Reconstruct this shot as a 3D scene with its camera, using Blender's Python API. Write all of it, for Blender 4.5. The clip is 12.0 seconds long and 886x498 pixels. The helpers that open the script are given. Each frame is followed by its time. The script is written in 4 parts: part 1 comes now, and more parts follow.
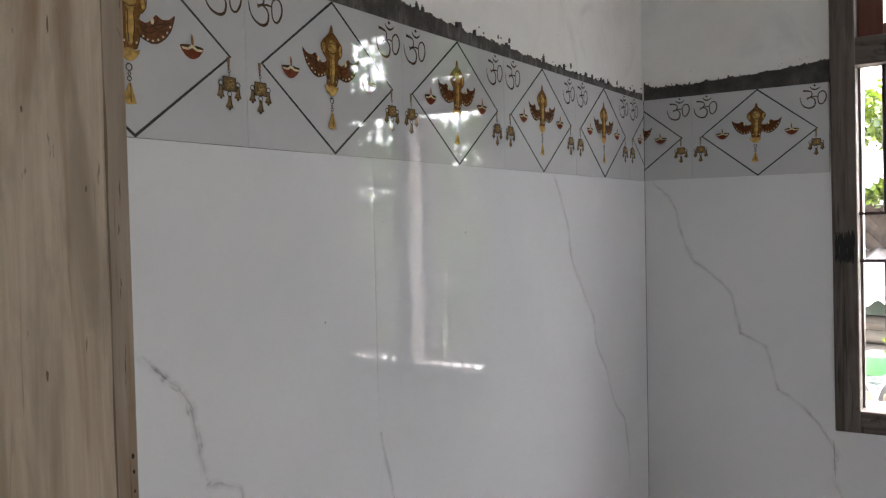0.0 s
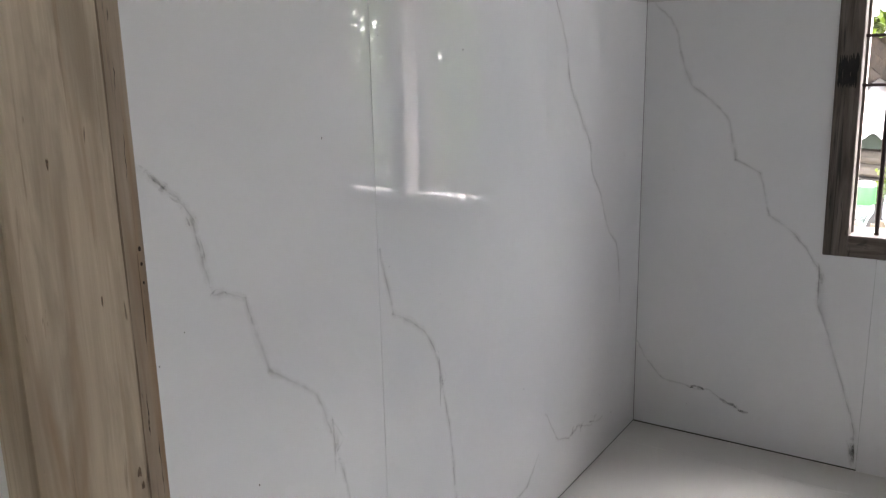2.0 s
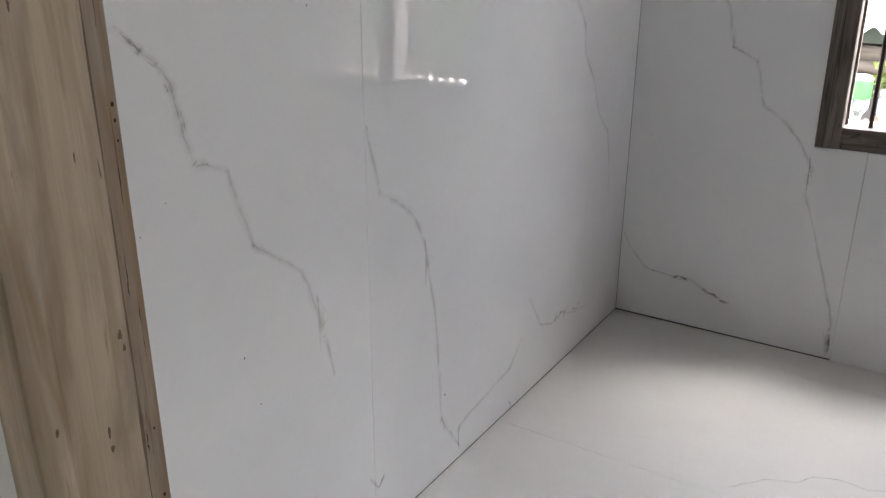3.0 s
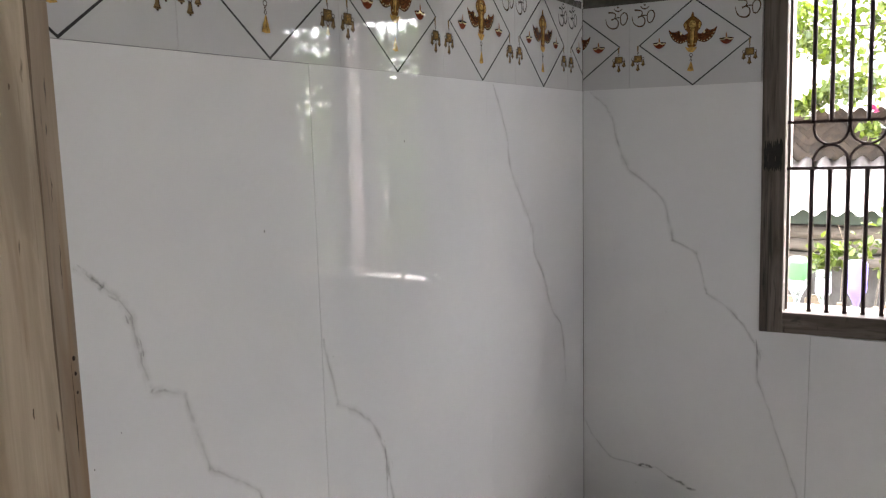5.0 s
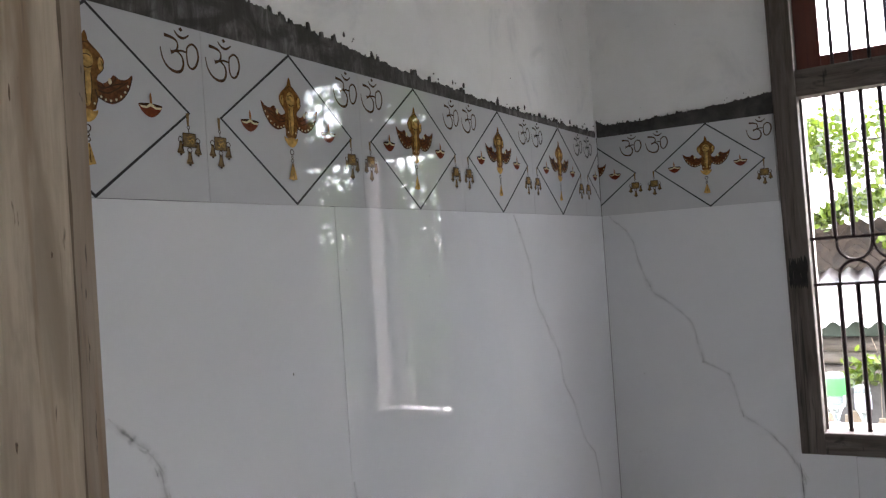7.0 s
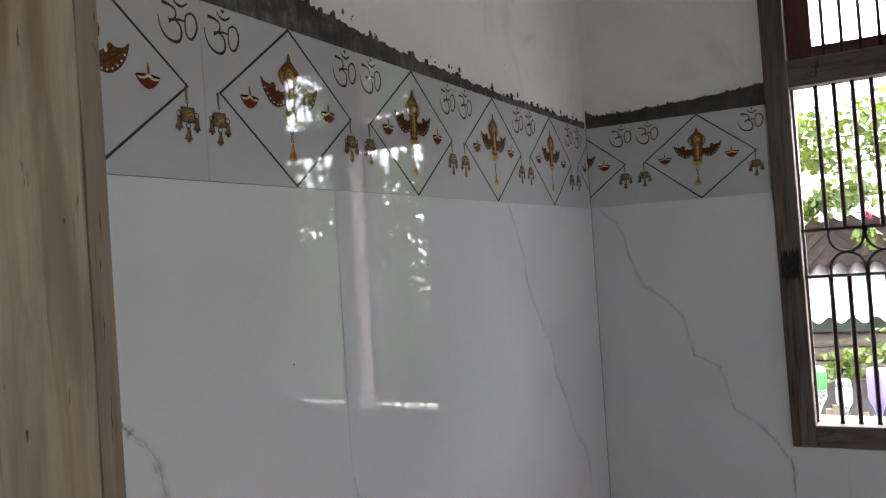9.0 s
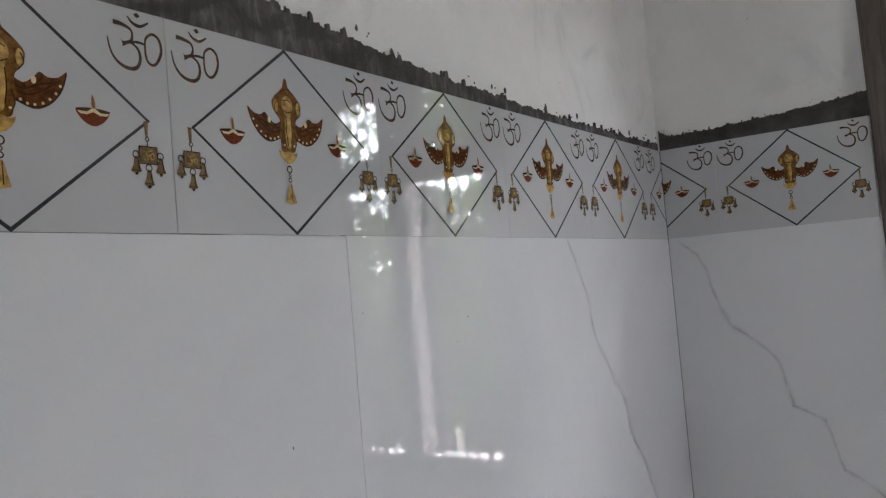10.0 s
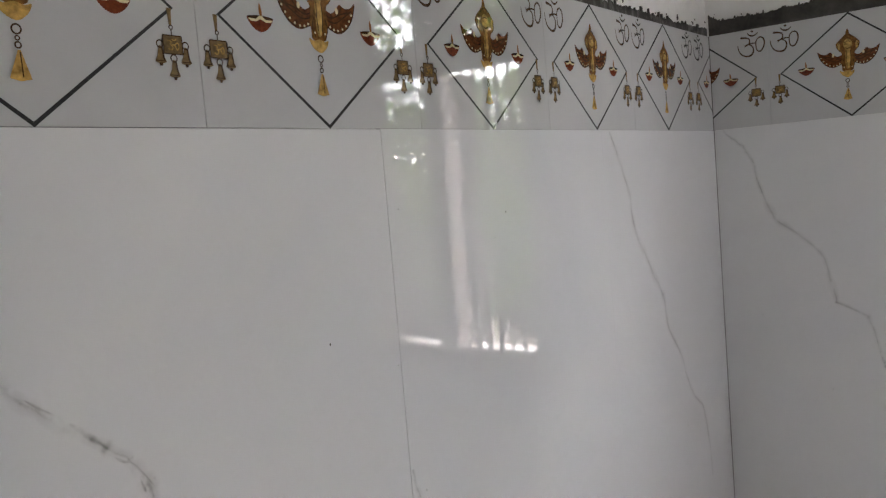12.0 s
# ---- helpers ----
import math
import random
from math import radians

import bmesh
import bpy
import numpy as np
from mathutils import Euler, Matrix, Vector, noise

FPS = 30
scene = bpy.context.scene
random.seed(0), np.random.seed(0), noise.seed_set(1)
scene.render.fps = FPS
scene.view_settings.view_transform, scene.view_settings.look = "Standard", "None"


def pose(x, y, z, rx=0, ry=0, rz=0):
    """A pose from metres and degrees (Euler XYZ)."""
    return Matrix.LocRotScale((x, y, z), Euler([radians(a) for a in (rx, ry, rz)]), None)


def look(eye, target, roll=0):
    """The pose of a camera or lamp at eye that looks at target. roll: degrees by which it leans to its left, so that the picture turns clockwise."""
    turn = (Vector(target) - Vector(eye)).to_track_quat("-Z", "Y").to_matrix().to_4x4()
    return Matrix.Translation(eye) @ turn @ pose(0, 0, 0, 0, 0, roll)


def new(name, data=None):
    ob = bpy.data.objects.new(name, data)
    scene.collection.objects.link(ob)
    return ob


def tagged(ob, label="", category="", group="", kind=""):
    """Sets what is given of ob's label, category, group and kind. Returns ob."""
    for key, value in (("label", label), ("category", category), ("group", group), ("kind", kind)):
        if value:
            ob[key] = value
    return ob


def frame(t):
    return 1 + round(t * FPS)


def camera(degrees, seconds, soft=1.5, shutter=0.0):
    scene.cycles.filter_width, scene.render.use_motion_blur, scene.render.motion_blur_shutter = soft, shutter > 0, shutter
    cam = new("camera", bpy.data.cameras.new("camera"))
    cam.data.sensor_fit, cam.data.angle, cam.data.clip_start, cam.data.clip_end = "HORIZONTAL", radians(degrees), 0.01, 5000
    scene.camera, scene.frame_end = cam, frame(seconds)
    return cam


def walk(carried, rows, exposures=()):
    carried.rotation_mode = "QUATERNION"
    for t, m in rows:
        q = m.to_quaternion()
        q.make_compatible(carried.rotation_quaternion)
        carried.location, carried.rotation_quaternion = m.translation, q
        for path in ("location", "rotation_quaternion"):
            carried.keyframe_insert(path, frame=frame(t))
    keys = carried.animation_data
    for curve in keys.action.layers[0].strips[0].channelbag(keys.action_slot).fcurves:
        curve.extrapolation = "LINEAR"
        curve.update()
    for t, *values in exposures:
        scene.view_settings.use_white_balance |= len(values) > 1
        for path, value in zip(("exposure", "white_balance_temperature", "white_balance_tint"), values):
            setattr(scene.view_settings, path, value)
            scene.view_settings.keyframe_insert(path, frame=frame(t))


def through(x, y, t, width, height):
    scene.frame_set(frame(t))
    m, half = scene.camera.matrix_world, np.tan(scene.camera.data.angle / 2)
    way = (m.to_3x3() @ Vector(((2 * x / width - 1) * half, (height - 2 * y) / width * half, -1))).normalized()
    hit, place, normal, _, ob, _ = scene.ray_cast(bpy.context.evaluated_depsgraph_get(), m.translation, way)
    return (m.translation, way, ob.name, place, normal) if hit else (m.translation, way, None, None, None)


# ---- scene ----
cam = camera(57.00, 12.0, soft=1.3)
# seconds, eye x y z in metres, pitch, roll and yaw in degrees
ROWS = [
    (0.0, 1.0700, -2.9751, 1.4911, -1.877, 1.235, 33.686),
    (0.5, 1.0577, -2.9736, 1.4868, -2.022, 1.234, 33.309),
    (1.0, 1.0711, -2.9755, 1.4890, -3.244, 2.524, 32.419),
    (1.5, 1.0625, -2.9747, 1.4681, -7.087, 2.070, 32.576),
    (2.0, 1.0559, -2.9786, 1.4428, -13.060, 1.201, 33.097),
    (2.5, 1.0491, -2.9687, 1.4167, -18.744, 0.364, 33.031),
    (2.7, 1.0441, -2.9637, 1.4088, -20.505, 0.106, 32.779),
    (4.5, 1.0683, -2.9712, 1.4362, -16.328, -0.385, 30.281),
    (5.0, 1.0772, -2.9837, 1.4747, -7.876, 1.490, 29.481),
    (5.5, 1.0965, -2.9848, 1.4993, -3.156, 2.882, 30.397),
    (6.0, 1.0686, -2.9863, 1.5000, -0.416, 3.534, 30.399),
    (6.5, 1.0672, -2.9867, 1.5038, 0.652, 3.709, 30.744),
    (7.0, 1.0678, -2.9885, 1.5000, 0.835, 3.815, 30.859),
    (9.0, 0.9653, -2.9713, 1.4773, 0.673, 3.769, 28.483),
    (9.5, 0.9272, -2.8501, 1.4867, 1.861, 4.687, 31.686),
    (10.0, 0.9192, -2.6876, 1.5218, 2.911, 4.832, 34.561),
    (10.5, 0.9049, -2.6642, 1.5451, 2.986, 5.312, 36.088),
    (11.0, 0.9164, -2.6605, 1.5505, 2.321, 5.975, 37.748),
    (11.5, 0.9100, -2.6606, 1.5405, -0.008, 5.685, 37.424),
    (12.0, 0.8914, -2.6555, 1.5297, -4.532, 4.758, 36.995),
]
# seconds, stops, white balance in kelvin, tint
EXPOSURES = [(0, 5.13, 6550.0, 13.5), (1.0, 5.18, 6550.0, 13.5), (1.5, 5.18, 6550.0, 13.5), (2.5, 5.23, 6550.0, 13.5), (4.5, 5.13, 6800.0, 13.5), (5.0, 5.23, 6800.0, 14.2), (5.5, 5.13, 6700.0, 14.2), (6.5, 4.98, 6550.0, 14.2), (7, 4.98, 6350.0, 14.2), (9, 4.78, 6450.0, 14.2), (9.5, 4.68, 6350.0, 14.2), (9.75, 4.93, 6300.0, 14.2), (10, 5.23, 6300.0, 14.2), (10.5, 5.28, 6400.0, 14.2), (11, 5.48, 6550.0, 14.2), (12, 5.28, 6700.0, 14.2)]
walk(cam, [(t, pose(x, y, z, 90 + pitch, roll, yaw)) for t, x, y, z, pitch, roll, yaw in ROWS], EXPOSURES)

# ---- world and sun ----
world = bpy.data.worlds.new("sky")
scene.world = world
world.use_nodes = True
sky = world.node_tree.nodes.new("ShaderNodeTexSky")
sky.sky_type = "NISHITA"
sky.sun_disc = False
SUN_HEIGHT, SUN_TURN = radians(66), radians(54)
sky.sun_elevation, sky.sun_rotation = SUN_HEIGHT, SUN_TURN
sky.air_density, sky.dust_density = 1.0, 1.6
background = world.node_tree.nodes["Background"]
background.inputs["Strength"].default_value = 0.15
haze = world.node_tree.nodes.new("ShaderNodeHueSaturation")     # thin bright cloud takes the blue out
haze.inputs["Saturation"].default_value = 0.25
world.node_tree.links.new(sky.outputs[0], haze.inputs["Color"])
world.node_tree.links.new(haze.outputs[0], background.inputs[0])
sun = new("sun", bpy.data.lights.new("sun", "SUN"))
sun.data.energy, sun.data.angle, sun.data.color = 0.2, radians(28), (1.0, 0.95, 0.88)
sun_way = Vector((math.sin(SUN_TURN) * math.cos(SUN_HEIGHT), math.cos(SUN_TURN) * math.cos(SUN_HEIGHT), math.sin(SUN_HEIGHT)))
sun.matrix_world = look(sun_way * 30, (0, 0, 0))

# unseen openings added for light: y from, y to, foot, head
EAST_GAP = (-1.02, -0.7, 1.65, 2.85)
HALL_GAP = (-5.1, -4.1, 0.0, 0.9)
# sky portals in the window and in the two added openings
for name, eye, way, wide, tall in (("window_sky", (1.15, 0.22, 1.63), (1.15, -1, 1.63), 1.0, 1.75), ("east_sky", (3.92, sum(EAST_GAP[:2]) / 2, sum(EAST_GAP[2:]) / 2), (0, sum(EAST_GAP[:2]) / 2, sum(EAST_GAP[2:]) / 2), EAST_GAP[1] - EAST_GAP[0] + 0.02, EAST_GAP[3] - EAST_GAP[2] + 0.02),
                                   ("hall_sky", (3.92, sum(HALL_GAP[:2]) / 2, HALL_GAP[3] / 2), (0, sum(HALL_GAP[:2]) / 2, HALL_GAP[3] / 2), HALL_GAP[1] - HALL_GAP[0] + 0.02, HALL_GAP[3] + 0.02)):
    opening = new(name, bpy.data.lights.new(name, "AREA"))
    opening.data.shape, opening.data.size, opening.data.size_y = "RECTANGLE", wide, tall
    opening.data.cycles.is_portal = True
    opening.matrix_world = look(eye, way)

# ---- materials ----
class Nodes:
    """A small wrapper round a node material."""

    def __init__(self, name, **inputs):
        self.mat = bpy.data.materials.new(name)
        self.mat.use_nodes = True
        self.tree = self.mat.node_tree
        self.shader = self.tree.nodes["Principled BSDF"]
        for key, value in inputs.items():
            self.shader.inputs[key.replace("_", " ")].default_value = value

    def add(self, kind, **values):
        node = self.tree.nodes.new("ShaderNode" + kind)
        for key, value in values.items():
            if key[0].isupper():
                node.inputs[key.replace("_", " ")].default_value = value
            elif key == "blend_type":
                node.blend_type = value
            elif key == "data_type":
                node.data_type = value
            elif key == "operation":
                node.operation = value
            elif key == "wave_profile":
                node.wave_profile = value
        return node

    def link(self, a, b):
        self.tree.links.new(a, b)

    def place(self, scale=(1, 1, 1)):
        coordinate = self.add("TexCoord")
        mapping = self.add("Mapping", Scale=scale)
        self.link(coordinate.outputs["Object"], mapping.inputs["Vector"])
        return mapping.outputs[0]

    def world_place(self, scale=(1, 1, 1)):
        coordinate = self.add("NewGeometry")
        mapping = self.add("Mapping", Scale=scale)
        self.link(coordinate.outputs["Position"], mapping.inputs["Vector"])
        return mapping.outputs[0]

    def noise(self, where, scale, detail=4.0, rough=0.6, twist=0.0):
        node = self.add("TexNoise", Scale=scale, Detail=detail, Roughness=rough, Distortion=twist)
        self.link(where, node.inputs["Vector"])
        return node.outputs["Fac"]

    def ramp(self, fac, *stops):
        node = self.add("ValToRGB")
        ramp = node.color_ramp
        while len(ramp.elements) < len(stops):
            ramp.elements.new(0.5)
        for element, (at, colour) in zip(ramp.elements, stops):
            element.position, element.color = at, (*colour, 1) if len(colour) == 3 else colour
        self.link(fac, node.inputs["Fac"])
        return node.outputs["Color"]

    def mix(self, fac, a, b, kind="MIX"):
        node = self.add("Mix", data_type="RGBA", blend_type=kind)
        if isinstance(fac, float):
            node.inputs[0].default_value = fac
        else:
            self.link(fac, node.inputs[0])
        for value, socket in ((a, node.inputs[6]), (b, node.inputs[7])):
            if isinstance(value, tuple):
                socket.default_value = (*value, 1)
            else:
                self.link(value, socket)
        return node.outputs[2]

    def base(self, colour):
        self.link(colour, self.shader.inputs["Base Color"])
        return self

    def rough(self, fac, low, high):
        node = self.add("MapRange")
        node.inputs["To Min"].default_value, node.inputs["To Max"].default_value = low, high
        self.link(fac, node.inputs["Value"])
        self.link(node.outputs[0], self.shader.inputs["Roughness"])
        return self

    def bump(self, height, strength, distance):
        node = self.add("Bump", Strength=strength, Distance=distance)
        self.link(height, node.inputs["Height"])
        if self.shader.inputs["Normal"].links:
            self.link(self.shader.inputs["Normal"].links[0].from_socket, node.inputs["Normal"])
        self.link(node.outputs[0], self.shader.inputs["Normal"])
        return self


def glazed(name, low, high, gloss=0.012, cloud=1.6, wave=0.0005, peel=0.00003):
    n = Nodes(name, Roughness=gloss, IOR=1.5)
    p = n.world_place()
    n.base(n.ramp(n.noise(p, cloud, 5.0, 0.6, 0.6), (0.3, low), (0.7, high)))
    n.rough(n.noise(p, 7.0), gloss * 0.7, gloss * 1.5)
    n.bump(n.noise(p, 15.0, 1.0, 0.4), 0.3, wave)
    n.bump(n.noise(p, 170.0, 2.0, 0.5), 0.2, peel)
    return n.mat


def speckled(name, low, high, scale, rough=0.8, bump=0.4, depth=0.003, stains=None, edge=(0.3, 0.7)):
    n = Nodes(name, Roughness=rough)
    p = n.world_place()
    colour = n.ramp(n.noise(p, scale, 8.0, 0.65, 0.3), (edge[0], low), (edge[1], high))
    if stains:
        colour = n.mix(n.ramp(n.noise(p, 3.1, 6.0, 0.65, 1.2), (0.52, (0, 0, 0)), (0.72, (0.6, 0.6, 0.6))), colour, stains)
    n.base(colour)
    n.bump(n.noise(p, scale * 6, 6.0), bump, depth)
    return n.mat


def plain(name, colour, rough=0.5, metal=0.0, vary=0.25, scale=30.0):
    n = Nodes(name, Roughness=rough, Metallic=metal)
    p = n.place()
    n.base(n.ramp(n.noise(p, scale, 4.0), (0.25, tuple(c * (1 - vary) for c in colour)), (0.75, tuple(min(1, c * (1 + vary)) for c in colour))))
    return n.mat


def timber(name, dark, light, streak, along=(22, 22, 0.9), rough=0.6, marks=0.5, fine=60.0):
    n = Nodes(name, Roughness=rough)
    p = n.world_place(along)
    grain = n.noise(p, 1.0, 7.0, 0.62, 1.2)
    colour = n.ramp(grain, (0.28, dark), (0.5, tuple((a + b) / 2 for a, b in zip(dark, light))), (0.72, light))
    veins = n.noise(n.world_place((along[0] * 1.7, along[1] * 1.7, along[2] * 0.6)), 1.3, 5.0, 0.6, 1.8)
    colour = n.mix(n.ramp(veins, (0.56, (0, 0, 0)), (0.66, (marks,) * 3)), colour, streak)
    pits = n.noise(n.world_place((fine, fine, fine * 0.16)), 1.0, 3.0, 0.5)
    colour = n.mix(n.ramp(pits, (0.66, (0, 0, 0)), (0.74, (marks,) * 3)), colour, tuple(c * 0.45 for c in streak))
    n.base(colour)
    n.bump(grain, 0.3, 0.002)
    n.bump(pits, 0.3, 0.001)
    return n.mat


PANEL = glazed("white glazed marble tile", (0.675, 0.68, 0.69), (0.735, 0.735, 0.735), 0.010, 1.6, 0.00003, 0.000003)
BORDER = glazed("grey glazed border tile", (0.50, 0.51, 0.515), (0.57, 0.57, 0.57), 0.03, 2.4, 0.00022, 0.00007)
FLOOR_TILE = glazed("cream glazed floor tile", (0.60, 0.592, 0.57), (0.67, 0.662, 0.642), 0.19, 1.2, 0.0006)
GROUT = speckled("grey grout", (0.2, 0.19, 0.17), (0.32, 0.3, 0.28), 60, 0.9)
PLASTER = speckled("white limewashed plaster", (0.79, 0.79, 0.765), (0.85, 0.85, 0.835), 5, 0.85, 0.25, 0.003, (0.58, 0.595, 0.595))
OUTER_PLASTER = speckled("pink white outer plaster", (0.62, 0.55, 0.51), (0.72, 0.66, 0.62), 8, 0.85, 0.3, 0.003)
BARE = speckled("bare grey cement plaster", (0.24, 0.235, 0.225), (0.34, 0.33, 0.315), 6, 0.9, 0.4, 0.004, (0.2, 0.195, 0.185))


def torn_cement(name):
    """Damp cement with downward drags of a trowel, pale scrapes and dark wet patches."""
    n = Nodes(name, Roughness=0.9)
    drag = n.noise(n.world_place((55, 55, 17)), 1.0, 6.0, 0.65, 0.6)
    colour = n.ramp(drag, (0.34, (0.05, 0.046, 0.041)), (0.52, (0.10, 0.095, 0.088)), (0.68, (0.19, 0.185, 0.175)))
    wet = n.noise(n.world_place((1, 1, 1.6)), 9.0, 5.0, 0.6, 0.8)
    colour = n.mix(n.ramp(wet, (0.45, (0, 0, 0)), (0.58, (0.8, 0.8, 0.8))), colour, (0.035, 0.031, 0.027))
    n.base(colour)
    n.bump(drag, 0.7, 0.004)
    return n.mat


CEMENT = torn_cement("damp grey cement")


CEMENT_DARK = speckled("dark brown cement", (0.035, 0.031, 0.028), (0.10, 0.092, 0.083), 14, 0.9, 0.7, 0.004, (0.10, 0.092, 0.082), (0.35, 0.7))


def veined(name, colour, strength, broken, soft):
    """The print of a vein in the glaze: soft at its edges (v across the ribbon) and fading out here and there."""
    n = Nodes(name, Roughness=0.013)
    p = n.world_place()
    n.base(n.ramp(n.noise(p, 60.0, 5.0), (0.3, tuple(c * 0.8 for c in colour)), (0.7, colour)))
    split = n.add("SeparateXYZ")
    n.link(n.add("UVMap").outputs[0], split.inputs[0])
    across = n.add("Math", operation="PINGPONG")
    n.link(split.outputs["Y"], across.inputs[0])
    across.inputs[1].default_value = 0.5
    power = n.add("MapRange")
    n.link(across.outputs[0], power.inputs["Value"])
    power.inputs["From Max"].default_value = soft
    gaps = n.ramp(n.noise(p, 17.0, 6.0, 0.72), (broken - 0.13, (0, 0, 0)), (broken + 0.13, (1, 1, 1)))
    amount = n.add("Math", operation="MULTIPLY")
    n.link(power.outputs[0], amount.inputs[0])
    n.link(gaps, amount.inputs[1])
    scaled = n.add("Math", operation="MULTIPLY")
    n.link(amount.outputs[0], scaled.inputs[0])
    scaled.inputs[1].default_value = strength
    clear = n.add("BsdfTransparent")
    mixer = n.add("MixShader")
    n.link(scaled.outputs[0], mixer.inputs[0])
    n.link(clear.outputs[0], mixer.inputs[1])
    n.link(n.shader.outputs[0], mixer.inputs[2])
    n.link(mixer.outputs[0], n.tree.nodes["Material Output"].inputs["Surface"])
    return n.mat


VEIN_DARK = veined("brown grey marble vein", (0.30, 0.235, 0.185), 0.26, 0.57, 0.5)
VEIN_FLECK = veined("dark brown marble fleck", (0.19, 0.15, 0.12), 0.62, 0.45, 0.5)
VEIN_BROWN = veined("soft brown marble fleck", (0.33, 0.265, 0.22), 0.46, 0.48, 0.5)
VEIN_PALE = veined("pale grey marble vein", (0.42, 0.37, 0.33), 0.25, 0.46, 0.5)
VEIN_FAINT = veined("faint grey marble vein", (0.42, 0.37, 0.33), 0.20, 0.45, 0.5)


def sawn(name, dark, middle, pale, marks):
    """Rough sawn planks: broad pale and dark streaks, fibres, rusty stains, dark broken marks and knots."""
    n = Nodes(name, Roughness=0.7)
    streaks = n.noise(n.world_place((17, 17, 1.5)), 1.0, 6.0, 0.58, 1.1)
    colour = n.ramp(streaks, (0.30, dark), (0.47, middle), (0.66, pale))
    fibre = n.noise(n.world_place((210, 210, 5.0)), 1.0, 4.0, 0.6, 0.6)
    colour = n.mix(n.ramp(fibre, (0.35, (0.28, 0.28, 0.28)), (0.6, (0, 0, 0))), colour, tuple(c * 0.72 for c in middle))
    patches = n.noise(n.world_place((24, 24, 4.5)), 1.0, 4.0, 0.6, 0.5)
    colour = n.mix(n.ramp(patches, (0.47, (0, 0, 0)), (0.66, (0.7, 0.7, 0.7))), colour, tuple(c * 0.66 for c in middle))
    rust = n.noise(n.world_place((22, 22, 1.6)), 1.3, 3.0, 0.5, 0.6)
    colour = n.mix(n.ramp(rust, (0.53, (0, 0, 0)), (0.66, (0.6, 0.6, 0.6))), colour, (0.27, 0.165, 0.085))
    lines = n.noise(n.world_place((75, 75, 2.6)), 1.0, 5.0, 0.65, 1.1)
    colour = n.mix(n.ramp(lines, (0.62, (0, 0, 0)), (0.70, (0.55, 0.55, 0.55))), colour, marks)
    flecks = n.noise(n.world_place((95, 95, 17)), 1.0, 3.0, 0.6, 0.4)
    colour = n.mix(n.ramp(flecks, (0.69, (0, 0, 0)), (0.74, (0.75, 0.75, 0.75))), colour, tuple(c * 0.5 for c in marks))
    n.base(colour)
    n.bump(streaks, 0.35, 0.002)
    n.bump(fibre, 0.3, 0.0006)
    n.bump(flecks, 0.4, 0.001)
    return n.mat


JAMB_WOOD = sawn("pale sawn door wood", (0.315, 0.242, 0.16), (0.465, 0.375, 0.265), (0.61, 0.515, 0.385), (0.20, 0.14, 0.09))
EDGE_WOOD = sawn("weathered brown door wood", (0.20, 0.15, 0.105), (0.32, 0.25, 0.18), (0.42, 0.34, 0.25), (0.10, 0.07, 0.05))
FRAME_WOOD = timber("dark weathered window wood", (0.034, 0.024, 0.017), (0.18, 0.15, 0.128), (0.018, 0.014, 0.012), (28, 28, 2.2), 0.75, 0.7)
FRAME_WOOD_LEVEL = timber("dark weathered window rail wood", (0.034, 0.024, 0.017), (0.18, 0.15, 0.128), (0.018, 0.014, 0.012), (2.2, 28, 28), 0.75, 0.7)
RED_WOOD = timber("red brown varnished wood", (0.09, 0.022, 0.014), (0.16, 0.045, 0.028), (0.05, 0.012, 0.01), (25, 25, 2), 0.4, 0.4)
IRON = plain("dark red oxide iron", (0.022, 0.008, 0.007), 0.6, 0.0, 0.4, 90)
LINE = plain("charcoal printed line", (0.045, 0.045, 0.045), 0.03, 0.0, 0.3, 200)
OM_BROWN = plain("bronze brown print", (0.088, 0.052, 0.029), 0.03, 0.0, 0.6, 120)
BROWN = plain("red brown bronze print", (0.13, 0.045, 0.016), 0.03, 0.0, 0.75, 110)
BRONZE = plain("dull bronze print", (0.20, 0.132, 0.058), 0.03, 0.0, 0.6, 140)
GOLD = plain("antique gold print", (0.19, 0.085, 0.022), 0.03, 0.0, 0.7, 110)
PALE_GOLD = plain("pale gold print", (0.47, 0.29, 0.085), 0.03, 0.0, 0.75, 90)
DARK_BRONZE = plain("dark bronze print", (0.055, 0.028, 0.012), 0.03, 0.0, 0.5, 120)
CLAY = plain("red clay print", (0.17, 0.036, 0.014), 0.03, 0.0, 0.5, 120)
CREAM = plain("cream print", (0.72, 0.62, 0.38), 0.03, 0.0, 0.2, 120)
FLAME = plain("orange flame print", (0.32, 0.13, 0.04), 0.03, 0.0, 0.4, 160)

# ---- mesh helpers ----


def box(bm, x0, x1, y0, y1, z0, z1):
    made = bmesh.ops.create_cube(bm, size=1, matrix=Matrix.LocRotScale(((x0 + x1) / 2, (y0 + y1) / 2, (z0 + z1) / 2), None, (x1 - x0, y1 - y0, z1 - z0)))
    return made["verts"]


def boxed(*sizes, bevel=0.0):
    bm = bmesh.new()
    for size in sizes:
        box(bm, *size)
    if bevel:
        bmesh.ops.bevel(bm, geom=bm.edges[:], offset=bevel, segments=2, affect="EDGES", profile=0.6)
    return bm


def mesh_of(name, bm, material):
    data = bpy.data.meshes.new(name)
    bmesh.ops.recalc_face_normals(bm, faces=bm.faces[:])
    bm.to_mesh(data)
    bm.free()
    data.materials.append(material)
    return data


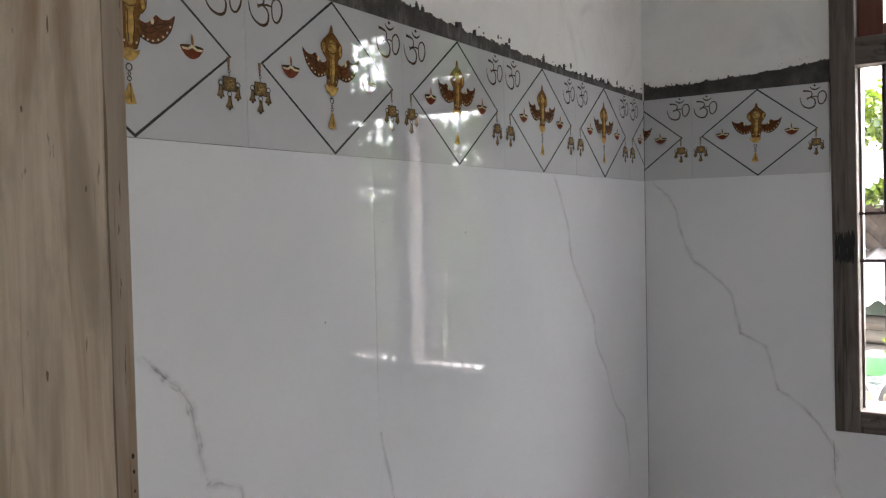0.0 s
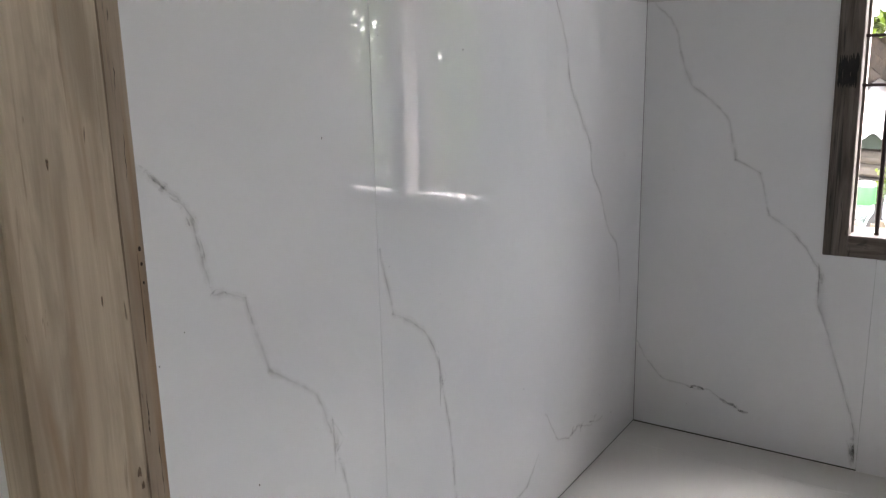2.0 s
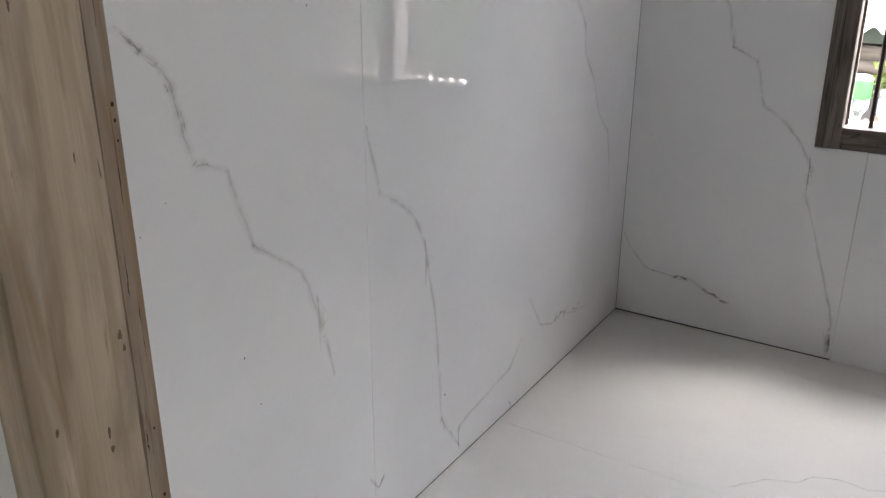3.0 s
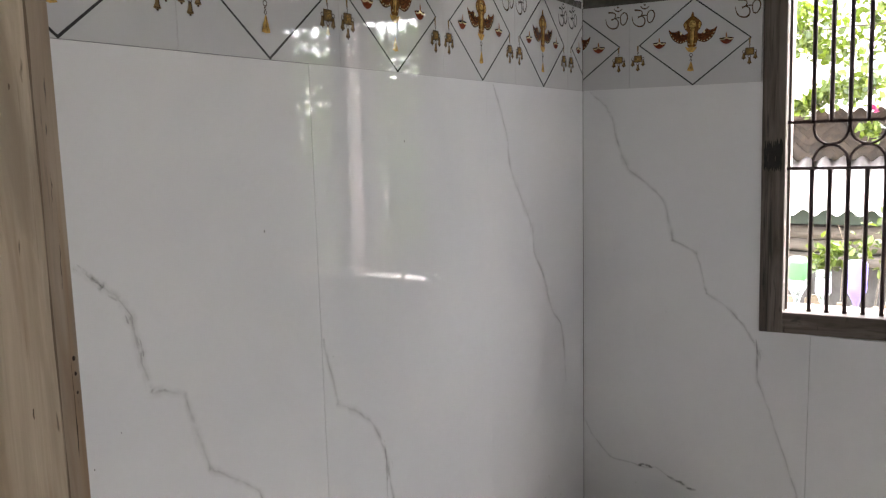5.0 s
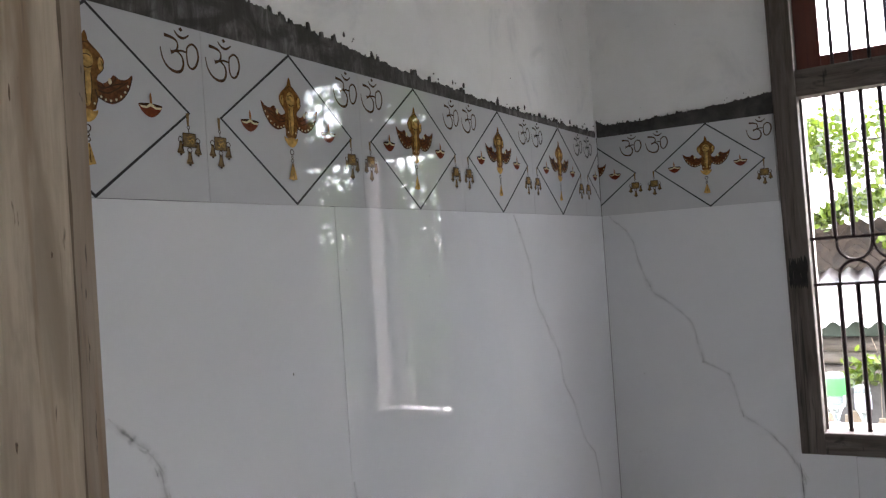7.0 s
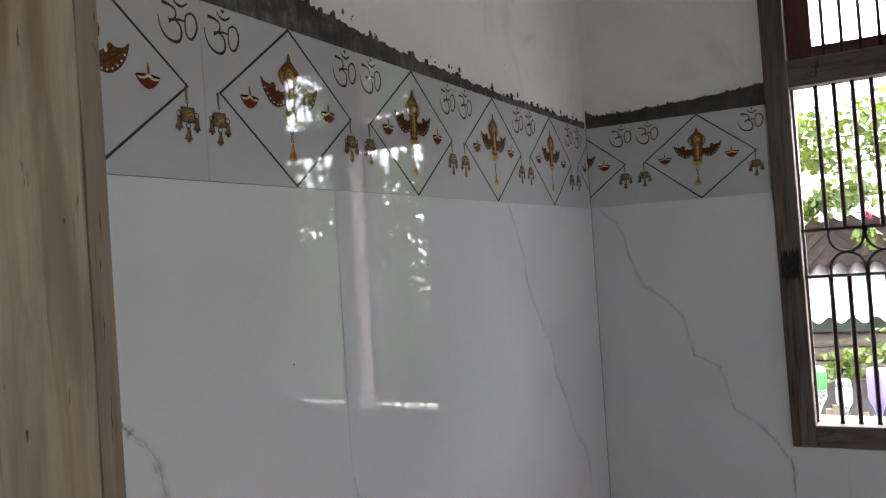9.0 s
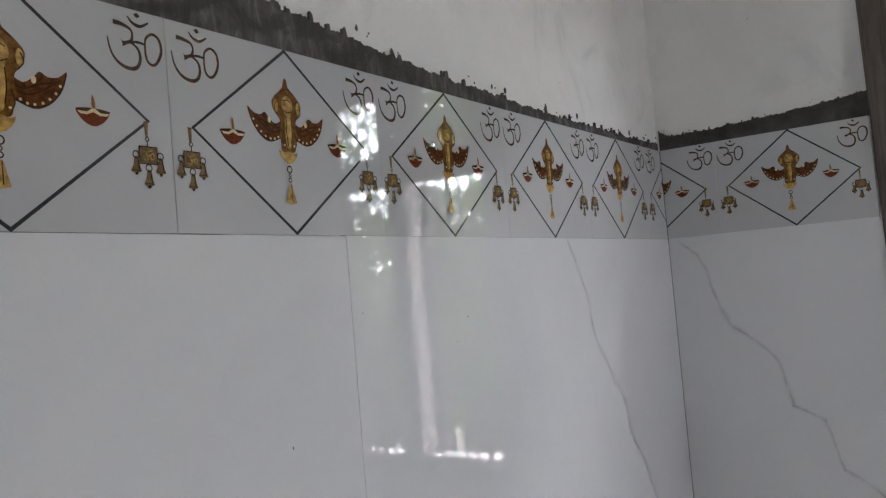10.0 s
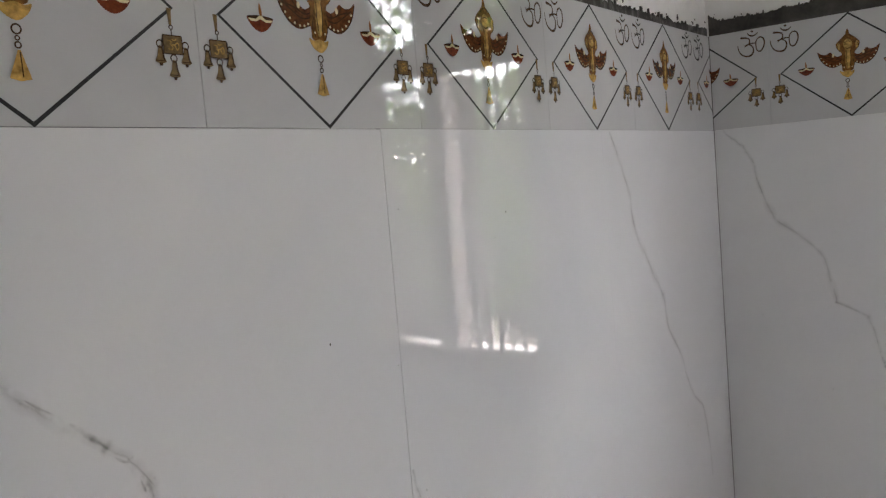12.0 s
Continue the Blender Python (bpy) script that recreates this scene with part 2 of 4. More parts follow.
def part(name, bm, material, parent, label="", smooth=False):
    data = bm if isinstance(bm, bpy.types.Mesh) else mesh_of(name, bm, material)
    if smooth:
        for polygon in data.polygons:
            polygon.use_smooth = True
    ob = new(name, data)
    ob.parent = parent
    return tagged(ob, label)


def thing(name, label, category, bm=None, material=None, at=(0, 0, 0), group="", kind=""):
    ob = new(name, mesh_of(name, bm, material) if bm else None)
    ob.location = at
    return tagged(ob, label, category, group, kind)


def ribbon(bm, points, widths, height=0.0, closed=False):
    """A flat stroke through the points of the u, v plane, at that height."""
    count = len(points)
    pairs = []
    for i, (u, v) in enumerate(points):
        before = points[i - 1] if i or closed else points[i]
        after = points[(i + 1) % count] if i + 1 < count or closed else points[i]
        way = Vector((after[0] - before[0], after[1] - before[1]))
        way = way.normalized() if way.length > 1e-9 else Vector((1, 0))
        side = Vector((-way.y, way.x)) * (widths[i] if isinstance(widths, (list, tuple)) else widths) / 2
        pairs.append((bm.verts.new((u + side.x, v + side.y, height)), bm.verts.new((u - side.x, v - side.y, height))))
    layer = bm.loops.layers.uv.verify()
    for i in range(count if closed else count - 1):
        a, b = pairs[i], pairs[(i + 1) % count]
        face = bm.faces.new((a[0], a[1], b[1], b[0]))
        for loop, v in zip(face.loops, (0, 1, 1, 0)):
            loop[layer].uv = (i / count, v)


def smooth_line(points, steps=6, closed=False):
    """Catmull-Rom points through the given ones."""
    out = []
    count = len(points)
    for i in range(count if closed else count - 1):
        p = [points[(i + k) % count] if closed else points[min(max(i + k, 0), count - 1)] for k in (-1, 0, 1, 2)]
        for s in range(steps):
            t = s / steps
            out.append(tuple(0.5 * (2 * p[1][c] + (p[2][c] - p[0][c]) * t + (2 * p[0][c] - 5 * p[1][c] + 4 * p[2][c] - p[3][c]) * t * t
                                    + (3 * p[1][c] - p[0][c] - 3 * p[2][c] + p[3][c]) * t ** 3) for c in range(len(p[0]))))
    return out if closed else out + [points[-1]]


def blade(bm, outline, height, thick=0.0006, scale=0.001):
    """A flat printed shape, slightly raised, from an outline in millimetres."""
    top = [bm.verts.new((u * scale, v * scale, height + thick)) for u, v in outline]
    low = [bm.verts.new((u * scale, v * scale, height)) for u, v in outline]
    bm.faces.new(top)
    for i in range(len(top)):
        j = (i + 1) % len(top)
        bm.faces.new((low[i], low[j], top[j], top[i]))


def disc(bm, u, v, r, height, ring=0.0, sides=14, tall=1.0):
    circle = [(u + r * math.cos(a * math.tau / sides), v + r * tall * math.sin(a * math.tau / sides)) for a in range(sides)]
    if ring:
        ribbon(bm, [(x * 0.001, y * 0.001) for x, y in circle], ring * 0.001, height, True)
    else:
        blade(bm, circle, height - 0.0003, 0.0003)


def tube(bm, points, radius, sides=8):
    rings = []
    for i, p in enumerate(points):
        p = Vector(p)
        way = (Vector(points[min(i + 1, len(points) - 1)]) - Vector(points[max(i - 1, 0)])).normalized()
        turn = way.to_track_quat("Z", "Y").to_matrix()
        r = radius[i] if isinstance(radius, (list, tuple)) else radius
        rings.append([bm.verts.new(p + turn @ Vector((r * math.cos(k * math.tau / sides), r * math.sin(k * math.tau / sides), 0))) for k in range(sides)])
    for a, b in zip(rings, rings[1:]):
        for k in range(sides):
            bm.faces.new((a[k], a[(k + 1) % sides], b[(k + 1) % sides], b[k]))
    bm.faces.new(rings[0][::-1])
    bm.faces.new(rings[-1])


# ---- the room's sizes ----
TILE, TALL, RAISE = 0.455, 0.300, 1.629     # border tile width and height, height of the border's foot
PANEL_WIDTH = 0.815
WEST_CUT, NORTH_CUT = 0.155, 0.179          # cut border tiles at the corner
EAST, SOUTH, CEILING = 3.7, -2.466, 2.95
BACK = 0.010                                # plaster behind the tile faces
WINDOW_LEFT, WINDOW_RIGHT, WINDOW_FOOT, WINDOW_TOP = 0.648, 1.650, 0.766, 2.49
DOOR_LEFT, DOOR_RIGHT, DOOR_TOP = 0.295, 1.36, 2.12

# ---- ground, floor, walls, ceiling ----
GROUND_SOIL = speckled("brown garden soil", (0.18, 0.15, 0.115), (0.32, 0.275, 0.215), 3, 0.95, 0.6, 0.02, (0.07, 0.09, 0.035))
ground = thing("ground", "pale dry garden soil round the house", "ground", boxed((-600, 600, -600, 600, -0.6, -0.35)), GROUND_SOIL, kind="structure")
floor = thing("floor", "large cream glazed tiles with thin joints", "floor", boxed((-0.2, EAST + 0.2, -6.2, 0.2, -0.345, -0.012)), GROUT, kind="structure")
wall_west = thing("wall_west", "white tiled wall with a patterned grey border under limewashed plaster", "wall",
                  boxed((-0.2, -BACK, -6.2, 0.2, -0.012, CEILING)), PLASTER, kind="structure")
wall_north = thing("wall_north", "white tiled wall with a barred window and patterned border", "wall",
                   boxed((-BACK, WINDOW_LEFT, BACK, 0.2, -0.012, CEILING), (WINDOW_RIGHT, EAST, BACK, 0.2, -0.012, CEILING),
                         (WINDOW_LEFT, WINDOW_RIGHT, BACK, 0.2, -0.012, WINDOW_FOOT), (WINDOW_LEFT, WINDOW_RIGHT, BACK, 0.2, WINDOW_TOP, CEILING)), PLASTER, kind="structure")
# both openings here are added to light the room and the hall
wall_east = thing("wall_east", "bare grey cement wall with an added high opening and a low wide one", "wall",
                  boxed((EAST, EAST + 0.2, -6.2, HALL_GAP[0], -0.012, CEILING), (EAST, EAST + 0.2, HALL_GAP[0], HALL_GAP[1], HALL_GAP[3], CEILING), (EAST, EAST + 0.2, HALL_GAP[1], EAST_GAP[0], -0.012, CEILING), (EAST, EAST + 0.2, EAST_GAP[1], 0.2, -0.012, CEILING), (EAST, EAST + 0.2, EAST_GAP[0], EAST_GAP[1], EAST_GAP[3], CEILING), (EAST, EAST + 0.2, EAST_GAP[0], EAST_GAP[1], -0.012, EAST_GAP[2])), BARE, kind="structure")
wall_south = thing("wall_south", "white limewashed wall with an open doorway", "wall",
                   boxed((-BACK, DOOR_LEFT, -2.606, SOUTH, -0.012, CEILING), (DOOR_RIGHT, EAST, -2.606, SOUTH, -0.012, CEILING),
                         (DOOR_LEFT, DOOR_RIGHT, -2.606, SOUTH, DOOR_TOP, CEILING)), PLASTER, kind="structure")
# both slabs run on eastwards, an added overhang that cuts the high sky light
ceiling = thing("ceiling", "plain white plastered ceiling with an added east overhang", "ceiling", boxed((-0.2, EAST + 2.4, -2.54, 0.2, CEILING, CEILING + 0.12)), PLASTER, kind="structure")
thing("ceiling_hall", "bare grey cement ceiling of the hall with an added east overhang", "ceiling", boxed((-0.2, EAST + 2.4, -6.2, -2.54, CEILING, CEILING + 0.12)), BARE, kind="structure")
wall_hall = thing("wall_hall", "plain white limewashed wall of the hall", "wall", boxed((-0.2, EAST + 0.2, -6.4, -6.2, -0.345, CEILING)), PLASTER, kind="structure")
part("reveal", boxed((WINDOW_LEFT - 0.002, WINDOW_LEFT + 0.066, 0.085, 0.215, WINDOW_FOOT, WINDOW_TOP)), OUTER_PLASTER, wall_north, "pinkish plastered window reveal")
# grey in place of the pink plaster, darkened so its reflection stays dim
part("reveal", boxed((WINDOW_RIGHT - 0.045, WINDOW_RIGHT + 0.002, 0.085, 0.215, WINDOW_FOOT, WINDOW_TOP)), BARE, wall_north, "grey window reveal, toned dark")
part("sill", boxed((WINDOW_LEFT - 0.06, WINDOW_RIGHT + 0.06, 0.086, 0.26, WINDOW_FOOT - 0.02, WINDOW_FOOT + 0.058), bevel=0.004), OUTER_PLASTER, wall_north, "pale plastered outer window sill")


def ragged_band(length, base, height_at, seed, thick, torn=1.0):
    """A band of cement with a torn upper edge, along u from 0 to length."""
    rng = random.Random(seed)
    bm = bmesh.new()
    last = None
    u = 0.0
    tall, hold = 0.0, 0
    while True:
        u = min(u, length)
        jag = noise.noise((u * 24, seed, 0)) * 0.008 * torn + noise.noise((u * 150, seed, 3)) * 0.004 * torn + rng.uniform(-0.002, 0.002)
        if rng.random() < 0.05:
            hold, tall = rng.randint(1, 4), rng.uniform(0.004, 0.02) * torn
        hold -= 1
        spike = tall * rng.uniform(0.7, 1.0) if hold >= 0 else 0
        top = base + max(0.004, height_at(u) - base + jag + spike)
        now = [bm.verts.new((u, base, 0)), bm.verts.new((u, base, thick)), bm.verts.new((u, top, thick)), bm.verts.new((u, top, 0))]
        if last:
            for i in range(4):
                bm.faces.new((last[i], last[(i + 1) % 4], now[(i + 1) % 4], now[i]))
        last = now
        if u >= length:
            break
        u += 0.0012 + rng.random() * 0.003
    # torn specks above the band
    for _ in range(int(length * 38 * torn)):
        c = rng.random() * length
        v = height_at(c) + 0.002 + rng.random() ** 3 * 0.026
        r = 0.0008 + rng.random() ** 3 * 0.0035
        blade(bm, [(1000 * (c + r * rng.uniform(0.5, 1.2) * math.cos(a)), 1000 * (v + r * rng.uniform(0.8, 3.2) * math.sin(a))) for a in (0, 1.2, 2.2, 3.4, 4.3, 5.4)], 0, thick * 0.5)
    return bm


def along(stops):
    def height(u):
        for (a, b), (c, d) in zip(stops, stops[1:]):
            if u <= c:
                return b + (d - b) * max(0, u - a) / (c - a)
        return stops[-1][1]
    return height


# u runs north on the west wall and east on the north wall
ON_WEST = Matrix(((0, 0, 1, 0), (1, 0, 0, 0), (0, 1, 0, 0), (0, 0, 0, 1)))
ON_NORTH = Matrix(((1, 0, 0, 0), (0, 0, -1, 0), (0, 1, 0, 0), (0, 0, 0, 1)))

band = part("cement_band", ragged_band(2.46, RAISE + TALL - 0.001, along([(0, 2.035), (0.62, 2.012), (0.82, 1.991), (1.135, 1.967), (1.62, 1.951), (2.3, 1.947), (2.46, 1.955)]), 4, 0.006),
            CEMENT, wall_west, "dark ragged cement band")
band.matrix_world = Matrix.Translation((-BACK, -2.46, 0)) @ ON_WEST
band = part("cement_band", ragged_band(WINDOW_LEFT - 0.002, RAISE + TALL - 0.001, along([(0, 1.992), (0.03, 1.972), (0.2, 1.974), (0.42, 1.985), (0.6, 2.0), (0.66, 2.01)]), 9, 0.006, 0.45),
            CEMENT_DARK, wall_north, "dark ragged cement band")
band.matrix_world = Matrix.Translation((0, BACK, 0)) @ ON_NORTH


# ---- window in the north wall ----
PALE_LINING = speckled("pale pinkish lining", (0.45, 0.39, 0.365), (0.55, 0.48, 0.45), 30, 0.8, 0.2, 0.001)
SHUTTER = timber("grey brown shutter wood", (0.07, 0.06, 0.052), (0.13, 0.115, 0.10), (0.05, 0.042, 0.035), (25, 25, 2), 0.7, 0.4)
window = thing("window_1", "dark wooden two-bay window with red-brown iron bars", "window", kind="structure")
BAYS = ((0.724, 1.106), (1.190, 1.572))
SILL_Z, HEAD_Z, VENT_Z, VENT_TOP = 0.839, 1.972, 2.062, 2.41
FY0, FY1 = -0.005, 0.085
for x0, x1 in ((WINDOW_LEFT, 0.724), (1.106, 1.190), (1.572, WINDOW_RIGHT)):
    part("frame_post", boxed((x0, x1, FY0, FY1, WINDOW_FOOT, WINDOW_TOP), bevel=0.004), FRAME_WOOD, window)
for x0, x1 in BAYS:
    for z0, z1 in ((WINDOW_FOOT, SILL_Z), (HEAD_Z, VENT_Z), (VENT_TOP, WINDOW_TOP)):
        part("frame_rail", boxed((x0, x1, FY0 + 0.002, FY1 - 0.002, z0, z1), bevel=0.003), FRAME_WOOD_LEVEL, window)
    # rebate strips behind the bars
    part("bead", boxed((x0, x0 + 0.008, 0.062, 0.083, SILL_Z, HEAD_Z)), FRAME_WOOD, window)
    BAR_Y, HALF = 0.045, 0.0076
    UP, LOW = 1.489, 1.333
    bars = [x0 + 0.079 + 0.0555 * k for k in range(5)]
    for z0, z1, knot in ((UP, HEAD_Z, True), (SILL_Z, LOW, False)):
        for x in bars:
            bm = bmesh.new()
            zs = [z0 + (z1 - z0) * i / 60 for i in range(61)]
            tube(bm, [(x, BAR_Y, z) for z in zs], [HALF * (1 + 0.09 * math.sin((z - 1.84) * 240) if knot and 1.84 < z < 1.92 else 1) for z in zs], 8)
            part("bar", bm, IRON, window, smooth=True)
    for k in range(4):
        bm = bmesh.new()
        x = x0 + 0.118 + 0.0555 * k - 0.004
        tube(bm, [(x, BAR_Y, VENT_Z - 0.002), (x, BAR_Y, VENT_TOP + 0.002)], 0.0058, 6)
        part("bar", bm, IRON, window, smooth=True)
    for z in (UP, LOW):
        part("grille_rail", boxed((x0, x1, BAR_Y - 0.004, BAR_Y + 0.004, z - 0.005, z + 0.005)), IRON, window)
    for a in (0, 2):
        mid, r = (bars[a] + bars[a + 2]) / 2, (bars[a + 2] - bars[a]) / 2 - 0.003
        for sign, start in ((-1, UP), (1, LOW)):
            bm = bmesh.new()
            straight = 0.024
            path = [(mid - r, BAR_Y, start)] + [(mid - r * math.cos(k * math.pi / 14), BAR_Y, start + sign * (straight + r * math.sin(k * math.pi / 14))) for k in range(15)] + [(mid + r, BAR_Y, start)]
            tube(bm, path, 0.0052, 6)
            part("scroll", bm, IRON, window, smooth=True)
    # shutter folded back outside, square to the wall, coloured dark to dim its reflection
    part("shutter", boxed((x1 - 0.022, x1 - 0.002, 0.114, 0.2, SILL_Z + 0.004, HEAD_Z), bevel=0.002), SHUTTER, window, "grey-brown folded-back shutter")
    # lining: pale pinkish in the left bay, darker in the right
    part("lining", boxed((x1 - 0.004, x1 - 0.0004, FY0 + 0.004, 0.113, SILL_Z + 0.0005, HEAD_Z - 0.0005)), PALE_LINING if x1 < 1.2 else SHUTTER, window, "thin lining on the inner face of the post")
    sash = thing("sash", "", "")
    sash.parent = window
    for rect in ((x0 + 0.002, x0 + 0.078, VENT_Z, VENT_TOP), (x1 - 0.078, x1 - 0.002, VENT_Z, VENT_TOP), (x0 + 0.078, x1 - 0.078, VENT_Z, VENT_Z + 0.048), (x0 + 0.078, x1 - 0.078, VENT_TOP - 0.05, VENT_TOP)):
        part("sash_rail", boxed((rect[0], rect[1], 0.060, 0.084, rect[2], rect[3]), bevel=0.002), RED_WOOD, sash, "red-brown varnished sash rail")

# worn mortise where an old hinge sat
MORTISE = speckled("worn black hinge mortise", (0.006, 0.005, 0.004), (0.022, 0.018, 0.015), 55, 0.8, 0.8, 0.004)
bm = bmesh.new()
for k in range(9):
    x = WINDOW_LEFT + 0.012 + 0.0062 * k
    low, high = 1.328 + 0.016 * noise.noise((k * 0.9, 1, 0)), 1.43 + 0.02 * noise.noise((k * 0.8, 7, 0))
    line = [(x + 0.003 * noise.noise((k * 3.1, j * 0.5, 2)), low + (high - low) * j / 9) for j in range(10)]
    ribbon(bm, line, [0.0125 * (0.35 + 0.75 * abs(noise.noise((k * 1.7, j * 0.6, 5)) + 0.45)) * min(1, (j + 0.4) / 2, (9.4 - j) / 2) for j in range(10)], 0.00004 * k)
ob = part("hinge_mortise", bm, MORTISE, window, "worn dark hinge mortise")
ob.matrix_world = Matrix.Translation((0, FY0 - 0.0006, 0)) @ ON_NORTH
window.matrix_world = Matrix.Translation((WINDOW_LEFT, 0, WINDOW_FOOT)) @ Matrix.Rotation(-0.010, 4, "Y") @ Matrix.Translation((-WINDOW_LEFT, 0, -WINDOW_FOOT))

# ---- doorway in the south wall ----
door = thing("door_1", "pale sawn wooden door frame, open, without a leaf", "door frame", kind="structure")


def jamb(x_face, side, y_step):
    """An upright of the frame: a broad face and a darker worn strip along its inner edge."""
    x_back = x_face - side * 0.06
    part("jamb", boxed((min(x_face, x_back), max(x_face, x_back), -2.609, y_step, -0.01, 2.06), bevel=0.003), JAMB_WOOD, door)
    face = x_face - side * 0.0025
    part("jamb_edge", boxed((min(face, x_back), max(face, x_back), y_step, -2.466, -0.01, 2.06), bevel=0.002), EDGE_WOOD, door, "darker weathered edge strip")


jamb(0.355, 1, -2.4925)
jamb(1.30, -1, -2.4925)
KNOT = plain("dark brown knot", (0.16, 0.115, 0.075), 0.8, 0.0, 0.6, 300)
CRACK = plain("dark crack in the wood", (0.035, 0.024, 0.016), 0.9)
for y, z0, z1, w in ((-2.4755, 1.15, 1.262, 0.0022), (-2.4738, 0.98, 1.06, 0.0016), (-2.481, 0.72, 0.79, 0.003), (-2.477, 1.33, 1.38, 0.0012), (-2.4795, 1.42, 1.45, 0.0012), (-2.4742, 0.60, 0.64, 0.003), (-2.483, 1.06, 1.11, 0.004), (-2.4865, 0.872, 0.905, 0.003)):
    bm = bmesh.new()
    count = 12
    line = [(y + 0.0016 * noise.noise((k * 0.35, z0 * 40, 0)), z0 + (z1 - z0) * k / count) for k in range(count + 1)]
    ribbon(bm, line, [w * (0.15 + 1.1 * abs(noise.noise((k * 0.8, z1 * 9, 3)))) * min(1, k / 3, (count - k) / 3) for k in range(count + 1)])
    ob = part("crack", bm, CRACK, door, "dark crack")
    ob.matrix_world = Matrix.Translation((0.3529, 0, 0)) @ ON_WEST
bm = bmesh.new()
line = [(-2.4925 + 0.0022 * noise.noise((k * 0.13, 2, 0)), 0.02 * k) for k in range(100)]
ribbon(bm, line, [0.0004 + 0.0042 * max(0.0, 0.35 + noise.noise((k * 0.21, 5, 0))) for k in range(100)])
ob = part("groove", bm, plain("dirty brown groove", (0.17, 0.125, 0.085), 0.9), door, "dark worn groove beside the edge strip")
ob.matrix_world = Matrix.Translation((0.3553, 0, 0)) @ ON_WEST
for y, z, r in ((-2.4722, 1.262, 1.7), (-2.4716, 1.246, 1.4), (-2.4712, 1.226, 1.1), (-2.476, 0.90, 1.2), (-2.4745, 0.81, 1.8)):
    bm = bmesh.new()
    disc(bm, 0, 0, r, 0.0003, sides=9, tall=1.6)
    ob = part("nail_hole", bm, CRACK, door, "small dark nail hole")
    ob.matrix_world = Matrix.Translation((0.3526, y, z)) @ ON_WEST
# dents and dark knots on the broad face
for y, z, w, h in ((-2.503, 1.026, 3.2, 9), (-2.500, 1.010, 2.2, 7), (-2.532, 0.925, 2.2, 10), (-2.531, 0.905, 3.0, 6), (-2.587, 0.954, 2.4, 7), (-2.560, 1.36, 1.6, 9), (-2.515, 1.53, 1.5, 6), (-2.548, 1.68, 1.4, 11), (-2.522, 1.22, 1.2, 8), (-2.575, 1.60, 1.7, 5)):
    bm = bmesh.new()
    blade(bm, [(w * (0.7 + 0.5 * noise.noise((a, z * 9, y))) * math.cos(a), h * (0.7 + 0.6 * noise.noise((a, z * 7, y * 3))) * math.sin(a)) for a in (0, 0.7, 1.4, 2.1, 2.8, 3.5, 4.2, 4.9, 5.6)], 0, 0.0003)
    ob = part("knot", bm, KNOT, door, "small dark knot")
    ob.matrix_world = Matrix.Translation((0.3551, y, z)) @ ON_WEST
part("head_jamb", boxed((0.295, 1.36, -2.607, -2.466, 2.06, DOOR_TOP), bevel=0.003), JAMB_WOOD, door)

# ---- tiles of the walls and the floor ----


def flat_tile(width, tall, thick, gap=0.0007, bevel=0.0005):
    bm = bmesh.new()
    box(bm, gap / 2, width - gap / 2, gap / 2, tall - gap / 2, -thick, 0)
    bmesh.ops.bevel(bm, geom=[e for e in bm.edges if all(v.co.z > -0.0001 for v in e.verts)], offset=bevel, segments=1, affect="EDGES")
    return bm


def set_on(ob, place, turn):
    ob.matrix_world = Matrix.Translation(place) @ turn


panels_west, panels_north = [], []
for k in range(3):
    ob = part("panel", flat_tile(PANEL_WIDTH, RAISE, 0.009, 0.0014 if k == 2 else 0.0002, 0.0005 if k == 2 else 0.0001), PANEL, wall_west)
    set_on(ob, (0, -PANEL_WIDTH * (k + 1), 0), ON_WEST)
    panels_west.append(ob)
# the first panel of the north wall is cut out round the window's corner
bm = bmesh.new()
outline = [(0.0018, 0.005), (PANEL_WIDTH - 0.0006, 0.005), (PANEL_WIDTH - 0.0006, WINDOW_FOOT + 0.004), (WINDOW_LEFT + 0.004, WINDOW_FOOT + 0.004), (WINDOW_LEFT - 0.006, RAISE - 0.0006), (0.0018, RAISE - 0.0006)]
blade(bm, outline, -0.009, 0.009, 1.0)
set_on(part("panel", bm, PANEL, wall_north), (0, 0, 0), ON_NORTH)
ob = part("panel", flat_tile(PANEL_WIDTH, WINDOW_FOOT, 0.009), PANEL, wall_north)
set_on(ob, (PANEL_WIDTH, 0, 0), ON_NORTH)
ob = part("panel", flat_tile(EAST - 2 * PANEL_WIDTH, WINDOW_FOOT, 0.009), PANEL, wall_north)
set_on(ob, (2 * PANEL_WIDTH, 0, 0), ON_NORTH)
ob = part("panel", flat_tile(EAST - WINDOW_RIGHT - 0.001, RAISE - WINDOW_FOOT, 0.009), PANEL, wall_north)
set_on(ob, (WINDOW_RIGHT + 0.001, 0, WINDOW_FOOT), ON_NORTH)
for i, x0 in enumerate((0.0, 1.62)):
    for j, y1 in enumerate((0.0, -0.185, -0.995, -1.805, -2.615, -3.425, -4.235, -5.045, -5.855)):
        y0 = max((-0.185, -0.995, -1.805, -2.615, -3.425, -4.235, -5.045, -5.855, -6.2)[j], -6.2)
        wide = 1.62 if i == 0 else EAST - 1.62
        bm = flat_tile(wide, y1 - y0, 0.012, 0.0009)
        ob = part("floor_tile", bm, FLOOR_TILE, floor)
        ob.location = (x0, y0, 0)


